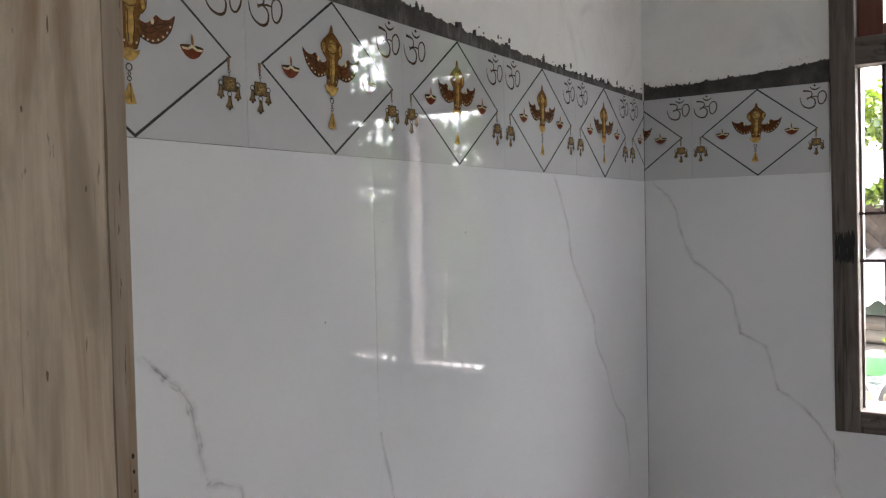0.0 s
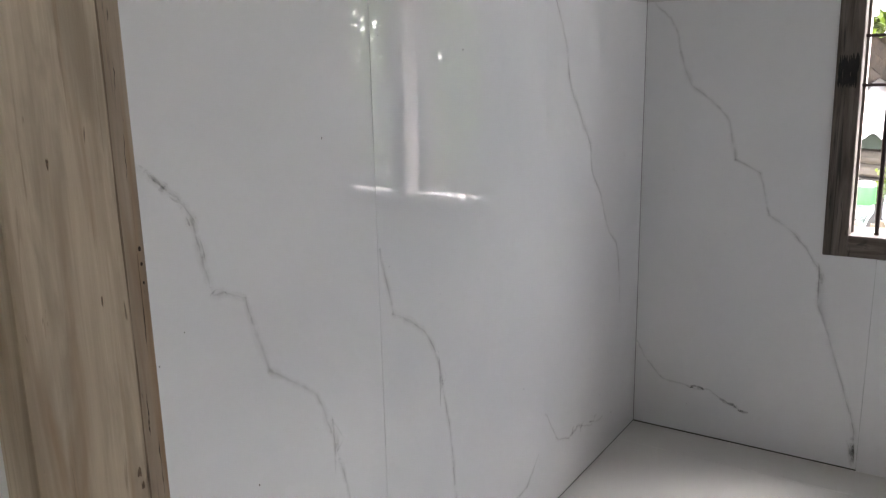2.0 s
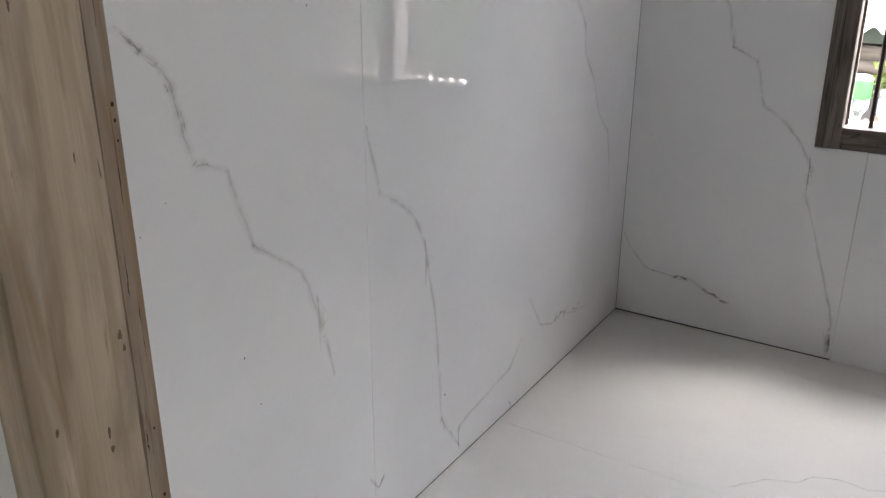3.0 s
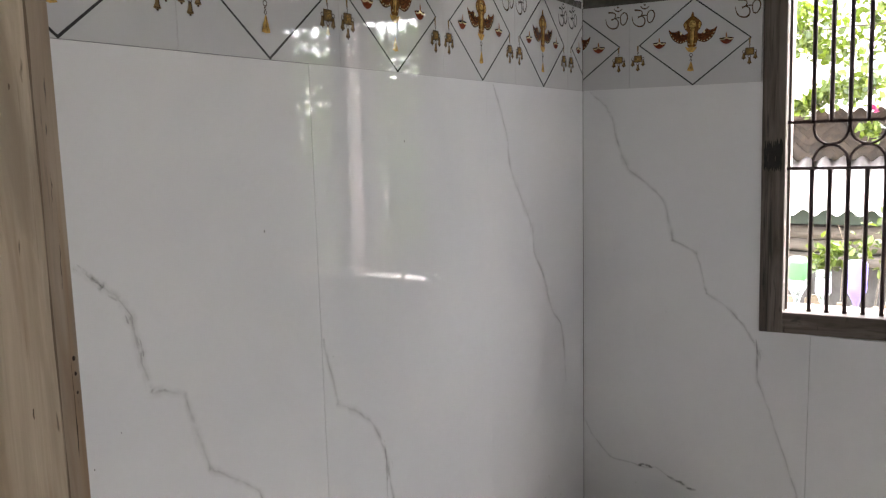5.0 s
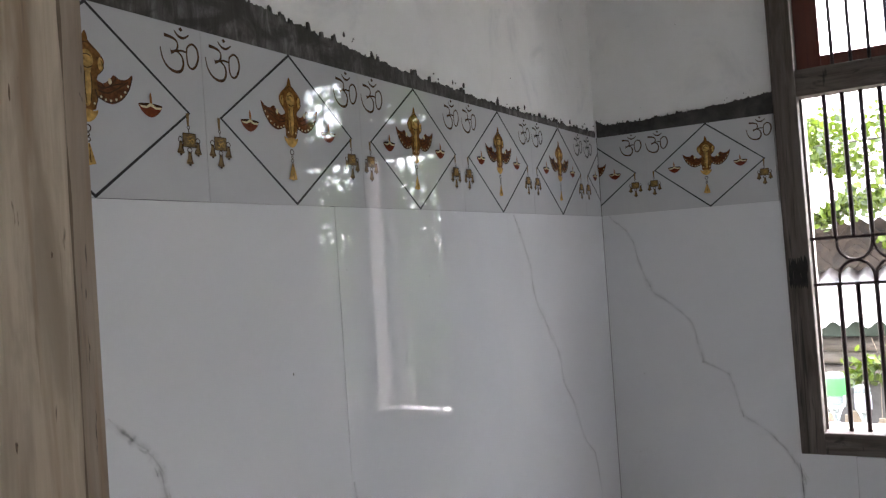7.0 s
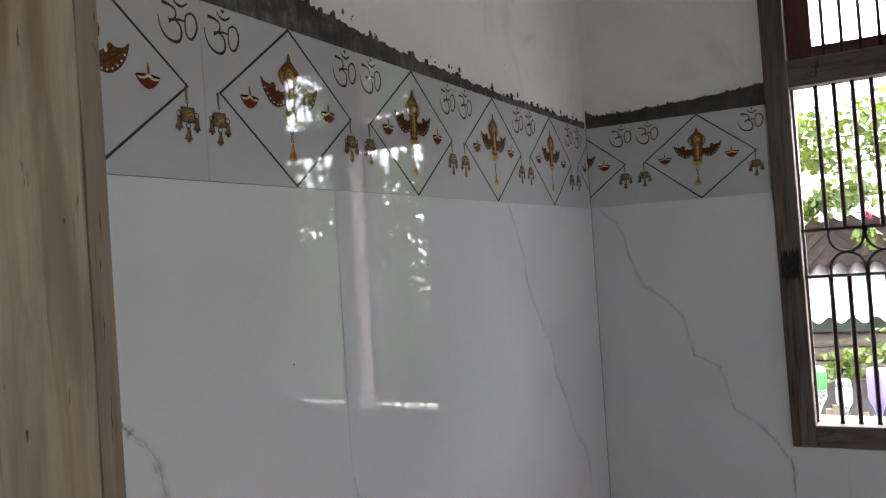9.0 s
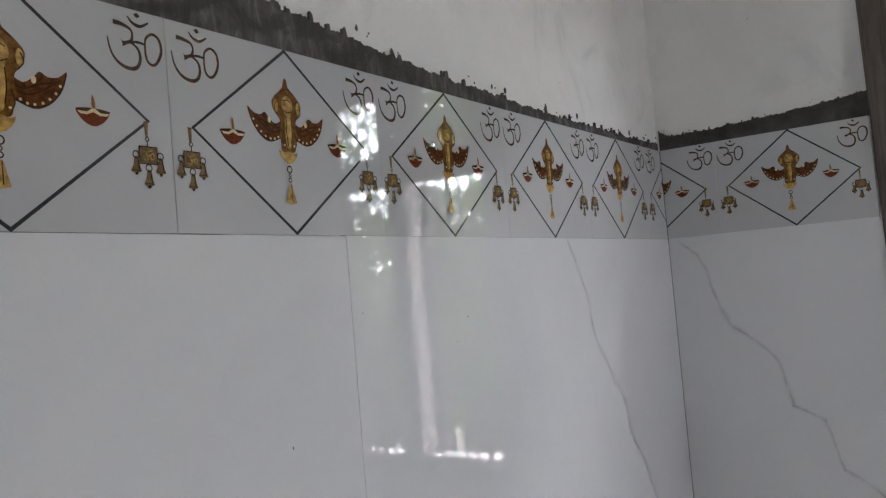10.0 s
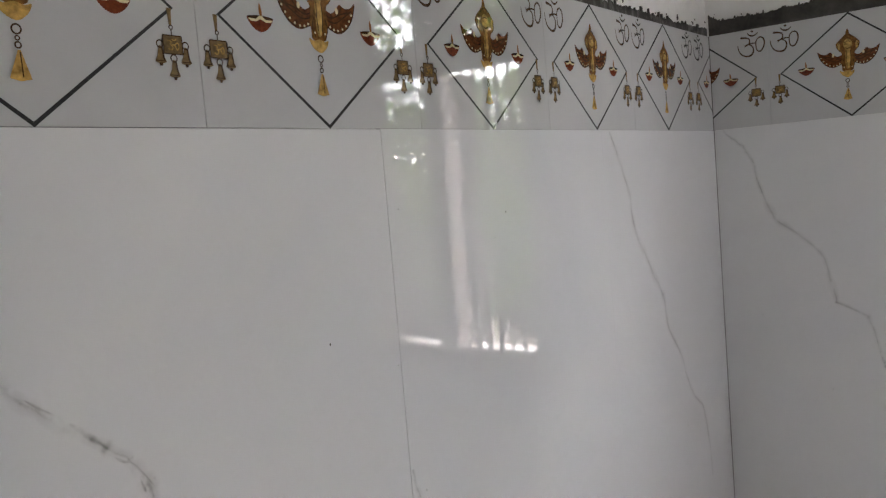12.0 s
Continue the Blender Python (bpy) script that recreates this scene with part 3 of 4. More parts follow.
JOINT = speckled("dark tile joint", (0.05, 0.047, 0.042), (0.11, 0.105, 0.095), 60, 0.9)
part("joint", boxed((-0.009, 0.0017, 0.0012, 0.0095, 0, RAISE + TALL)), JOINT, wall_north)
part("joint", boxed((0.002, PANEL_WIDTH, 0.0015, 0.0098, -0.011, 0.0055)), JOINT, wall_north)
part("joint", boxed((0.0002, 0.0012, -1.9, -0.003, 0.0002, 0.0032)), JOINT, wall_west)
part("joint", boxed((-0.0098, -0.0022, -PANEL_WIDTH * 2 - 0.003, -PANEL_WIDTH * 2 + 0.003, 0, RAISE)), JOINT, wall_west)

# ---- marble veins in the panels ----
def vein(parent, turn, points, width, material, seed, rough=0.007, label="grey-brown marble vein", halo=None):
    """A wandering vein, as a thin inlay, through a few turning points (u, height)."""
    rng = random.Random(seed)
    runs = [[points[0]]]
    for before, here, after in zip(points, points[1:], points[2:]):
        runs[-1].append(here)
        if (Vector(here) - Vector(before)).angle(Vector(after) - Vector(here)) > 0.5:       # a sharp turn stays sharp
            runs.append([here])
    runs[-1].append(points[-1])
    fine = [p for run in runs for p in smooth_line(run, 12)]
    moved, widths = [], []
    for i, (u, v) in enumerate(fine):
        moved.append((u + (0.6 * noise.noise((i * 0.16, seed, 1)) + 0.4 * noise.noise((i * 0.6, seed, 2))) * rough, v + (0.6 * noise.noise((i * 0.16, seed, 7)) + 0.4 * noise.noise((i * 0.6, seed, 8))) * rough))
        fade = min(1, (i + 2) / 10, (len(fine) - i + 1) / 10)
        widths.append(width * fade * (0.15 + 0.9 * abs(noise.noise((i * 0.11, seed, 4))) + 0.12 * rng.random()))
    bm = bmesh.new()
    ribbon(bm, moved, [w * 2.8 + width * 0.8 for w in widths])
    ob = part("vein", bm, halo or VEIN_PALE, parent, "pale grey marble vein")
    ob.matrix_world = turn
    bm = bmesh.new()
    ribbon(bm, moved, [w * 0.75 + 0.001 for w in widths], 0.0002)
    ob = part("vein", bm, material, parent, label)
    ob.matrix_world = turn
    return ob


W = Matrix.Translation((0.0004, 0, 0)) @ ON_WEST
N = Matrix.Translation((0, -0.0004, 0)) @ ON_NORTH
MAIN = [(-2.267, 1.350), (-2.226, 1.308), (-2.184, 1.275), (-2.153, 1.248), (-2.130, 1.225), (-2.116, 1.196), (-2.098, 1.116), (-2.085, 1.066), (-2.018, 1.044), (-1.968, 0.886), (-1.91, 0.845), (-1.843, 0.786), (-1.80, 0.669), (-1.761, 0.524)]
vein(wall_west, W, [(-2.44, 1.47), (-2.36, 1.42), (-2.30, 1.38), (-2.267, 1.350)], 0.016, VEIN_DARK, 3)
vein(wall_west, W, MAIN, 0.012, VEIN_DARK, 5)
vein(wall_west, W, [(-1.625, 1.05), (-1.583, 0.891), (-1.509, 0.849), (-1.448, 0.794), (-1.406, 0.709), (-1.361, 0.508), (-1.343, 0.368), (-1.329, 0.178), (-1.3, 0.135), (-1.232, 0.04)], 0.012, VEIN_DARK, 6)
vein(wall_west, W, [(-0.772, 1.624), (-0.68, 1.472), (-0.663, 1.384), (-0.583, 1.273), (-0.497, 1.174), (-0.478, 1.079), (-0.386, 0.97), (-0.339, 0.874), (-0.238, 0.784), (-0.204, 0.669), (-0.19, 0.55)], 0.013, VEIN_DARK, 7)
vein(wall_west, W, [(-0.811, 0.349), (-0.718, 0.222), (-0.627, 0.185), (-0.56, 0.201), (-0.408, 0.153), (-0.33, 0.15)], 0.009, VEIN_FAINT, 8, 0.012, halo=VEIN_FAINT)
vein(wall_west, W, [(-1.25, 0.09), (-1.207, 0.113), (-1.076, 0.132), (-0.932, 0.152), (-0.85, 0.23)], 0.014, VEIN_FAINT, 9, halo=VEIN_FAINT)
vein(wall_west, W, [(-1.65, 0.182), (-1.617, 0.136), (-1.593, 0.155)], 0.01, VEIN_DARK, 10)
vein(wall_north, N, [(0.03, 1.627), (0.105, 1.543), (0.135, 1.438), (0.175, 1.335), (0.255, 1.275), (0.314, 1.205), (0.342, 1.076), (0.427, 1.037), (0.469, 0.886), (0.545, 0.836), (0.606, 0.765), (0.645, 0.693), (0.645, 0.6), (0.69, 0.48)], 0.011, VEIN_DARK, 11)
vein(wall_north, N, [(0.69, 0.48), (0.762, 0.26), (0.795, 0.16), (0.80, 0.03)], 0.012, VEIN_FAINT, 12, halo=VEIN_FAINT)
vein(wall_north, N, [(0.005, 0.345), (0.05, 0.27), (0.112, 0.207), (0.215, 0.194), (0.303, 0.189), (0.36, 0.156), (0.425, 0.136)], 0.009, VEIN_FAINT, 13, 0.012, halo=VEIN_FAINT)


def fleck(parent, turn, points, widths, material=VEIN_FLECK, tone="dark brown marble fleck"):
    """A short torn patch of the vein, broad in its middle."""
    line = smooth_line(points, 5)
    bm = bmesh.new()
    steps = len(line) - 1
    ribbon(bm, line, [widths * (0.15 + math.sin(math.pi * k / steps)) * (0.75 + 0.5 * noise.noise((k * 0.7, points[0][0] * 30, 2))) for k in range(steps + 1)], 0.0003)
    part("vein_fleck", bm, material, parent, tone).matrix_world = turn


for u in (-1.806, -1.406):      # where the vein forks into a small triangle
    fleck(wall_west, W, [(u, 0.735), (u + 0.004, 0.70), (u + 0.004, 0.655), (u + 0.002, 0.60)], 0.014, VEIN_BROWN, "soft brown marble fleck")
    fleck(wall_west, W, [(u + 0.004, 0.72), (u + 0.022, 0.69), (u + 0.034, 0.668)], 0.007, VEIN_PALE, "pale grey marble vein")
    fleck(wall_west, W, [(u + 0.034, 0.668), (u + 0.016, 0.655), (u + 0.004, 0.645)], 0.008, VEIN_PALE, "pale grey marble vein")
    fleck(wall_west, W, [(u + 0.012, 0.70), (u + 0.014, 0.66)], 0.022, VEIN_PALE, "pale grey marble vein")
fleck(wall_north, N, [(0.640, 0.735), (0.644, 0.70), (0.645, 0.655), (0.647, 0.60)], 0.009)
fleck(wall_north, N, [(0.644, 0.72), (0.660, 0.69), (0.670, 0.668)], 0.006, VEIN_PALE, "pale grey marble vein")
fleck(wall_north, N, [(0.652, 0.70), (0.655, 0.66)], 0.02, VEIN_PALE, "pale grey marble vein")
for at in ([(0.222, 0.188), (0.232, 0.197), (0.244, 0.204)], [(0.238, 0.199), (0.26, 0.198), (0.277, 0.19)], [(0.334, 0.167), (0.350, 0.165), (0.372, 0.153)], [(0.362, 0.157), (0.384, 0.155), (0.400, 0.140)], [(0.405, 0.136), (0.423, 0.134), (0.443, 0.135)]):
    fleck(wall_north, N, at, 0.018)
for at in ([(-0.60, 0.178), (-0.598, 0.205), (-0.585, 0.215)], [(-0.53, 0.165), (-0.525, 0.19), (-0.50, 0.20)], [(-0.46, 0.178), (-0.43, 0.168), (-0.41, 0.16)], [(-0.415, 0.16), (-0.405, 0.18), (-0.385, 0.178)]):
    fleck(wall_west, W, at, 0.012)
fleck(wall_north, N, [(0.792, 0.125), (0.797, 0.07), (0.799, 0.012)], 0.034, VEIN_BROWN, "brown stain at the tile joint")
fleck(wall_north, N, [(0.797, 0.13), (0.802, 0.08), (0.806, 0.02)], 0.010)
fleck(wall_north, N, [(0.776, 0.11), (0.792, 0.07), (0.800, 0.04)], 0.02, VEIN_PALE, "pale grey marble vein")
fleck(wall_west, W, [(-1.23, 0.115), (-1.238, 0.08), (-1.236, 0.03)], 0.012)
fleck(wall_west, W, [(-0.935, 0.04), (-0.918, 0.02), (-0.915, 0.006)], 0.012)
fleck(wall_west, W, [(-1.618, 0.135), (-1.606, 0.147), (-1.592, 0.165)], 0.008)
for at, broad in (([(-2.252, 1.346), (-2.238, 1.333), (-2.224, 1.323)], 0.006), ([(-2.208, 1.309), (-2.188, 1.289), (-2.164, 1.264)], 0.010), ([(-2.158, 1.253), (-2.150, 1.246), (-2.142, 1.241)], 0.005),
                  ([(-2.137, 1.240), (-2.124, 1.222), (-2.112, 1.203)], 0.0028), ([(-2.129, 1.216), (-2.126, 1.207), (-2.124, 1.199)], 0.006), ([(-2.105, 1.172), (-2.101, 1.155), (-2.099, 1.138)], 0.005)):
    fleck(wall_west, W, [(u + 0.003, v - 0.010) for u, v in at], broad, VEIN_BROWN, "soft brown marble fleck")
FLOOR_PLANE = Matrix.Translation((0, 0, 0.0004))
vein(floor, FLOOR_PLANE, [(0.70, -0.95), (0.745, -0.90), (0.785, -0.854), (0.855, -0.827), (0.89, -0.772), (0.959, -0.748), (1.03, -0.755), (1.15, -0.70)], 0.007, VEIN_FAINT, 51, halo=VEIN_FAINT)


# ---- small dirt specks on tiles and plaster ----
DIRT = plain("dark dirt", (0.09, 0.08, 0.07), 0.7)
rng = random.Random(40)
for wall, turn, low, high, count in ((wall_west, W, -2.35, -0.1, 34), (wall_north, N, 0.05, 0.6, 7)):
    bm = bmesh.new()
    for _ in range(count):
        u, v, r = rng.uniform(low, high), rng.uniform(0.1, 1.6), 0.7 + 1.3 * rng.random() ** 3
        disc(bm, 1000 * u, 1000 * v, r, 0.0004, sides=7, tall=rng.uniform(0.8, 2.2))
    for _ in range(count // 3):
        u, v = rng.uniform(low, high), rng.uniform(2.0, 2.4)
        disc(bm, 1000 * u, 1000 * v, rng.uniform(1.0, 2.2), -0.0098, sides=7)
    ob = tagged(part("dirt_specks", bm, DIRT, wall, "tiny dark dirt specks"), kind="stuff")
    ob.matrix_world = turn


# ---- border tiles with their printed ornaments ----
def om_mesh():
    bm = bmesh.new()
    mm = lambda pts: [(u * 0.001, v * 0.001) for u, v in smooth_line(pts, 5)]
    taper = lambda pts, a, b, c: [(a + (b - a) * min(1, 2 * i / len(pts)) + (c - b) * max(0, 2 * i / len(pts) - 1)) * 0.001 for i in range(len(pts))]
    for k, (pts, a, b, c) in enumerate((
            ([(18, 277), (31.6, 275.6), (42.5, 272), (45.9, 264.8), (42.4, 255), (30, 250.5)], 6.5, 3.2, 5.5),
            ([(41, 254.5), (53, 247), (56, 234), (50.4, 221.5), (37.3, 218.1), (22.1, 224), (12.5, 237), (8.6, 255.5)], 3.0, 5.6, 1.8),
            ([(43, 253.6), (52, 256), (63.6, 255.2)], 3.0, 4.0, 3.0),
            ([(40, 288.5), (47, 281), (59, 278.6), (71.5, 286)], 2.2, 5.2, 2.0))):
        line = mm(pts)
        ribbon(bm, line, taper(line, a, b, c), 0.0004 + 0.00005 * k)
    loop = [(64.5, 256), (68, 266), (78, 271.5), (87.5, 265), (89.5, 249), (82, 233), (73, 228.6), (65.6, 236)]
    line = [(u * 0.001, v * 0.001) for u, v in smooth_line(loop, 5, True)]
    ribbon(bm, line, [0.0030 + 0.0014 * abs(math.sin(i * math.pi / len(line))) for i in range(len(line))], 0.00062, True)
    blade(bm, [(49.5, 293.5), (54, 288.6), (59, 292), (54.5, 296.2)], 0.0001)
    blade(bm, [(28, 256), (33, 250.5), (29, 245.5), (36, 249)], 0.0001)
    return mesh_of("om_symbol", bm, OM_BROWN)


def shapes(name, material, draw):
    bm = bmesh.new()
    draw(bm)
    return mesh_of(name, bm, material)


def mirrored(points, mid=224.0):
    return [(2 * mid - u, v) for u, v in points][::-1]


WING = smooth_line([(141, 197), (152, 189), (166, 187), (176, 192), (184, 184), (197, 176), (214, 182), (214, 158), (205, 152.5), (186, 146), (172, 149), (159, 159), (148, 175)], 3, True)
HEAD = smooth_line([(224, 253), (228, 246), (229.5, 238), (238, 231), (248, 222), (255.5, 211), (252, 197), (243, 186), (241, 176), (243, 160), (239, 146), (236, 134), (222, 131), (208, 134), (207, 146), (205, 160), (208, 176), (206, 186), (196, 197), (192, 211), (200, 222), (211, 231), (218, 238), (220, 246)], 3, True)


def wings(bm):
    blade(bm, WING, 0.0)
    blade(bm, mirrored(WING), 0.0)


def head(bm):
    blade(bm, HEAD, 0.0003)


def face(bm):
    blade(bm, smooth_line([(224, 224), (233, 218), (236, 206), (231, 195), (231, 178), (229, 152), (226, 140), (221, 138), (217, 150), (217, 178), (217, 195), (212, 206), (215, 218)], 3, True), 0.0012)
    for u in (199.5, 248.5):
        disc(bm, u, 205, 4.6, 0.0016, tall=2.3)
    blade(bm, smooth_line([(200, 134), (209, 131), (221, 134), (232, 131), (240, 133), (235, 122), (222, 113.5), (207, 121)], 3, True), 0.0012)
    blade(bm, [(219, 82), (222, 82), (231, 51), (219, 48.5), (207, 51.5)], 0.0012)


def shading(bm):
    for pts in ([(216, 214), (224, 217), (232, 214)], [(214, 200), (224, 196), (234, 200)], [(220, 190), (219, 165), (221, 142)], [(230, 190), (231, 168), (228, 146)], [(208, 226), (224, 235), (240, 226)],
                [(199, 211), (196, 200), (203, 189)], [(249, 211), (253, 200), (245, 189)], [(212, 165), (208, 150), (214, 136)], [(236, 165), (240, 150), (234, 136)]):
        line = smooth_line(pts, 5)
        ribbon(bm, [(u * 0.001, v * 0.001) for u, v in line], 0.0016, 0.0021)
    for flip in (False, True):
        for pts in ([(150, 185), (170, 172), (190, 162), (210, 166)], [(160, 181), (178, 176), (196, 169), (212, 174)], [(142, 194), (150, 172), (166, 154), (188, 148), (208, 156)], [(172, 188), (180, 178), (184, 184)]):
            line = smooth_line(mirrored(pts) if flip else pts, 5)
            ribbon(bm, [(u * 0.001, v * 0.001) for u, v in line], 0.002, 0.0008)
    disc(bm, 220, 104.5, 5.2, 0.0014, 2.0)
    disc(bm, 220, 95, 2.4, 0.0014, 1.6)
    disc(bm, 220, 87.5, 3.3, 0.0014, 1.8)
    ribbon(bm, [(0.221, 0.080), (0.2215, 0.053)], 0.0014, 0.0022)


def studs(bm):
    for u, v in ((151, 178), (157, 168), (165, 160), (174, 154), (184, 151), (193, 151.5), (201, 155)):
        for w in (u, 448 - u):
            disc(bm, w, v, 1.9, 0.0012, sides=9)
    for u in (184, 264):
        disc(bm, u, 181, 3.2, 0.0012, sides=10, tall=1.6)
    disc(bm, 212.5, 143, 1.8, 0.0022)
    disc(bm, 234, 143, 1.8, 0.0022)


def lamp_bowl(bm):
    for c in (108.7, 338.8):
        blade(bm, smooth_line([(c - 23.5, 154), (c - 10, 151.5), (c, 153), (c + 10, 151.5), (c + 23.5, 154), (c + 15, 141), (c, 134), (c - 15, 141)], 3, True), 0.0)


def lamp_oil(bm):
    for c in (108.7, 338.8):
        blade(bm, smooth_line([(c - 24, 154.5), (c, 157.2), (c + 24, 154.5), (c + 9, 151.2), (c, 154.5), (c - 9, 151.2)], 3, True), 0.0007)


def lamp_rim(bm):
    for c in (108.7, 338.8):
        blade(bm, [(c - 22, 151.8), (c - 9, 151.5), (c, 158), (c + 9, 151.5), (c + 22, 151.8), (c + 18, 148.3), (c + 9, 148), (c, 152), (c - 9, 148), (c - 18, 148.3)], 0.0014)


def lamp_flame(bm):
    for c in (108.7, 338.8):
        blade(bm, smooth_line([(c - 1, 174), (c + 1.8, 165), (c + 1.6, 157), (c - 1.8, 157), (c - 2.6, 165)], 3, True), 0.0021)


def pendant_gold(bm):
    for c in (0.0, 384.0):
        blade(bm, [(c + 27.5, 150), (c + 34, 150), (c + 32.4, 129), (c + 29, 129)], 0.0)
        blade(bm, [(c + 17.5, 115.5), (c + 45, 115.5), (c + 45, 92.5), (c + 17.5, 92.5)], 0.0)
        for u, v in ((12.3, 104), (49.8, 104), (30.8, 87)):
            blade(bm, smooth_line([(c + u - 2, v - 3), (c + u + 2, v - 3), (c + u + 4, v - 14), (c + u + 8, v - 22), (c + u, v - 24), (c + u - 8, v - 22), (c + u - 4, v - 14)], 2, True), 0.0)


def pendant_dark(bm):
    for c in (0.0, 384.0):
        disc(bm, c + 30.8, 125.8, 2.6, 0.001, 1.5)
        ribbon(bm, [((c + 30.8) * 0.001, 0.123), ((c + 30.9) * 0.001, 0.115)], 0.0016, 0.001)
        for u, v in ((12.3, 104), (49.8, 104), (30.8, 87)):
            disc(bm, c + u, v, 4.6, 0.001, 1.7)
            blade(bm, [(c + u - 2.6, v - 23), (c + u + 2.6, v - 23), (c + u + 1.5, v - 27), (c + u - 1.5, v - 27)], 0.0002)
            ribbon(bm, [((c + u - 7) * 0.001, (v - 21) * 0.001), ((c + u + 7) * 0.001, (v - 21) * 0.001)], 0.0013, 0.0011)
            ribbon(bm, [((c + u + 2.5) * 0.001, (v - 4) * 0.001), ((c + u + 4.5) * 0.001, (v - 20) * 0.001)], 0.0022, 0.001)
        for rect in ((17.5, 115.5, 45, 115.5), (45, 115.5, 45, 92.5), (45, 92.5, 17.5, 92.5), (17.5, 92.5, 17.5, 115.5)):
            ribbon(bm, [((c + rect[0]) * 0.001, rect[1] * 0.001), ((c + rect[2]) * 0.001, rect[3] * 0.001)], 0.0014, 0.0012)


def pendant_mark(bm):
    for c in (0.0, 384.0):
        for pts in ([(24, 109), (29, 108), (28, 104), (31, 101), (28, 97), (24, 99)], [(30, 104), (34, 104), (38, 107), (40, 102), (37, 98), (34, 103)], [(30, 111), (33, 109.5), (37, 111)]):
            ribbon(bm, [((c + u) * 0.001, v * 0.001) for u, v in smooth_line(pts, 3)], 0.0015, 0.0013)


def lozenge(bm):
    ends = [(36.4, 150.5), (227.5, 297.5), (418.6, 150.5), (227.5, 2.5)]
    ribbon(bm, [(u * 0.001, v * 0.001) for u, v in ends], [0.0062] * 4, 0.0004, True)


PRINTS = [("om_symbol", om_mesh(), (0, 357.0)), ("lozenge", shapes("lozenge", LINE, lozenge), (0,)),
          ("ornament_wing", shapes("ornament_wing", BROWN, wings), (0,)), ("ornament_head", shapes("ornament_head", GOLD, head), (0,)),
          ("ornament_face", shapes("ornament_face", PALE_GOLD, face), (0,)), ("ornament_line", shapes("ornament_line", DARK_BRONZE, shading), (0,)),
          ("ornament_stud", shapes("ornament_stud", CREAM, studs), (0,)), ("lamp_bowl", shapes("lamp_bowl", CLAY, lamp_bowl), (0,)),
          ("lamp_oil", shapes("lamp_oil", DARK_BRONZE, lamp_oil), (0,)), ("lamp_rim", shapes("lamp_rim", CREAM, lamp_rim), (0,)),
          ("lamp_flame", shapes("lamp_flame", FLAME, lamp_flame), (0,)), ("pendant", shapes("pendant", BRONZE, pendant_gold), (0,)),
          ("pendant_ring", shapes("pendant_ring", DARK_BRONZE, pendant_dark), (0,)), ("pendant_mark", shapes("pendant_mark", PALE_GOLD, pendant_mark), (0,))]
BORDER_MESH = mesh_of("border_tile", flat_tile(TILE, TALL, 0.009), BORDER)


def clipped(data, low, high):
    """A copy of a print cut off at the edges of a narrower tile."""
    bm = bmesh.new()
    bm.from_mesh(data)
    for at, way in ((low, -1), (high, 1)):
        bmesh.ops.bisect_plane(bm, geom=bm.verts[:] + bm.edges[:] + bm.faces[:], plane_co=(at, 0, 0), plane_no=(way, 0, 0), clear_outer=True)
    if not bm.faces:
        bm.free()
        return None
    out = bpy.data.meshes.new(data.name)
    bm.to_mesh(out)
    bm.free()
    out.materials.append(data.materials[0])
    return out


def border_tile(wall, place, turn, low=0.0, high=TILE):
    """A border tile from low to high of the whole tile's width, with its prints as sub-parts."""
    whole = low == 0.0 and high == TILE
    data = BORDER_MESH
    if not whole:
        bm = flat_tile(high - low, TALL, 0.009)
        bmesh.ops.translate(bm, verts=bm.verts[:], vec=(low, 0, 0))
        data = mesh_of("border_tile", bm, BORDER)
    tile = part("border_tile", data, None, wall, "grey glazed tile with printed golden ornament")
    tile.matrix_world = Matrix.Translation(place) @ turn
    for name, mesh, shifts in PRINTS:
        for shift in shifts:
            piece = mesh if whole else clipped(mesh, low - shift * 0.001, high - shift * 0.001)
            if piece is None:
                continue
            ob = part(name, piece, None, tile)
            ob.location = (shift * 0.001, 0, 0.0002)


# the cut tile at the corner shows its southern part on the west wall and its eastern part on the north wall
border_tile(wall_west, (0, -WEST_CUT, RAISE), ON_WEST, 0.0, WEST_CUT - 0.001)
for k in range(5):
    border_tile(wall_west, (0, -WEST_CUT - TILE * (k + 1), RAISE), ON_WEST)
border_tile(wall_north, (NORTH_CUT - TILE, 0, RAISE), ON_NORTH, TILE - NORTH_CUT + 0.001, TILE)
border_tile(wall_north, (NORTH_CUT, 0, RAISE), ON_NORTH, 0.0, TILE)

# ---- outside, behind the window ----
ROOF_SHEET = speckled("white weathered asbestos sheet", (0.42, 0.395, 0.385), (0.6, 0.57, 0.56), 4, 0.85, 0.3, 0.004, (0.42, 0.36, 0.33))
BAMBOO = timber("split bamboo weave", (0.009, 0.006, 0.0035), (0.046, 0.028, 0.016), (0.007, 0.005, 0.003), (6, 6, 6), 0.7, 0.5, 30)
LOG = timber("grey weathered log", (0.04, 0.034, 0.028), (0.11, 0.094, 0.078), (0.025, 0.02, 0.016), (1.2, 20, 20), 0.8, 0.5, 30)
PICKET = timber("weathered fence wood", (0.11, 0.085, 0.06), (0.22, 0.18, 0.13), (0.16, 0.1, 0.06), (30, 30, 2), 0.8, 0.5)
GREEN_BOARD = speckled("dark green painted board", (0.006, 0.015, 0.009), (0.013, 0.03, 0.018), 10, 0.6)
# the shade behind the logs is put into this dark colour
SHED_SHADE = speckled("shed wall darkened for shade", (0.022, 0.021, 0.019), (0.055, 0.052, 0.048), 6, 0.9)


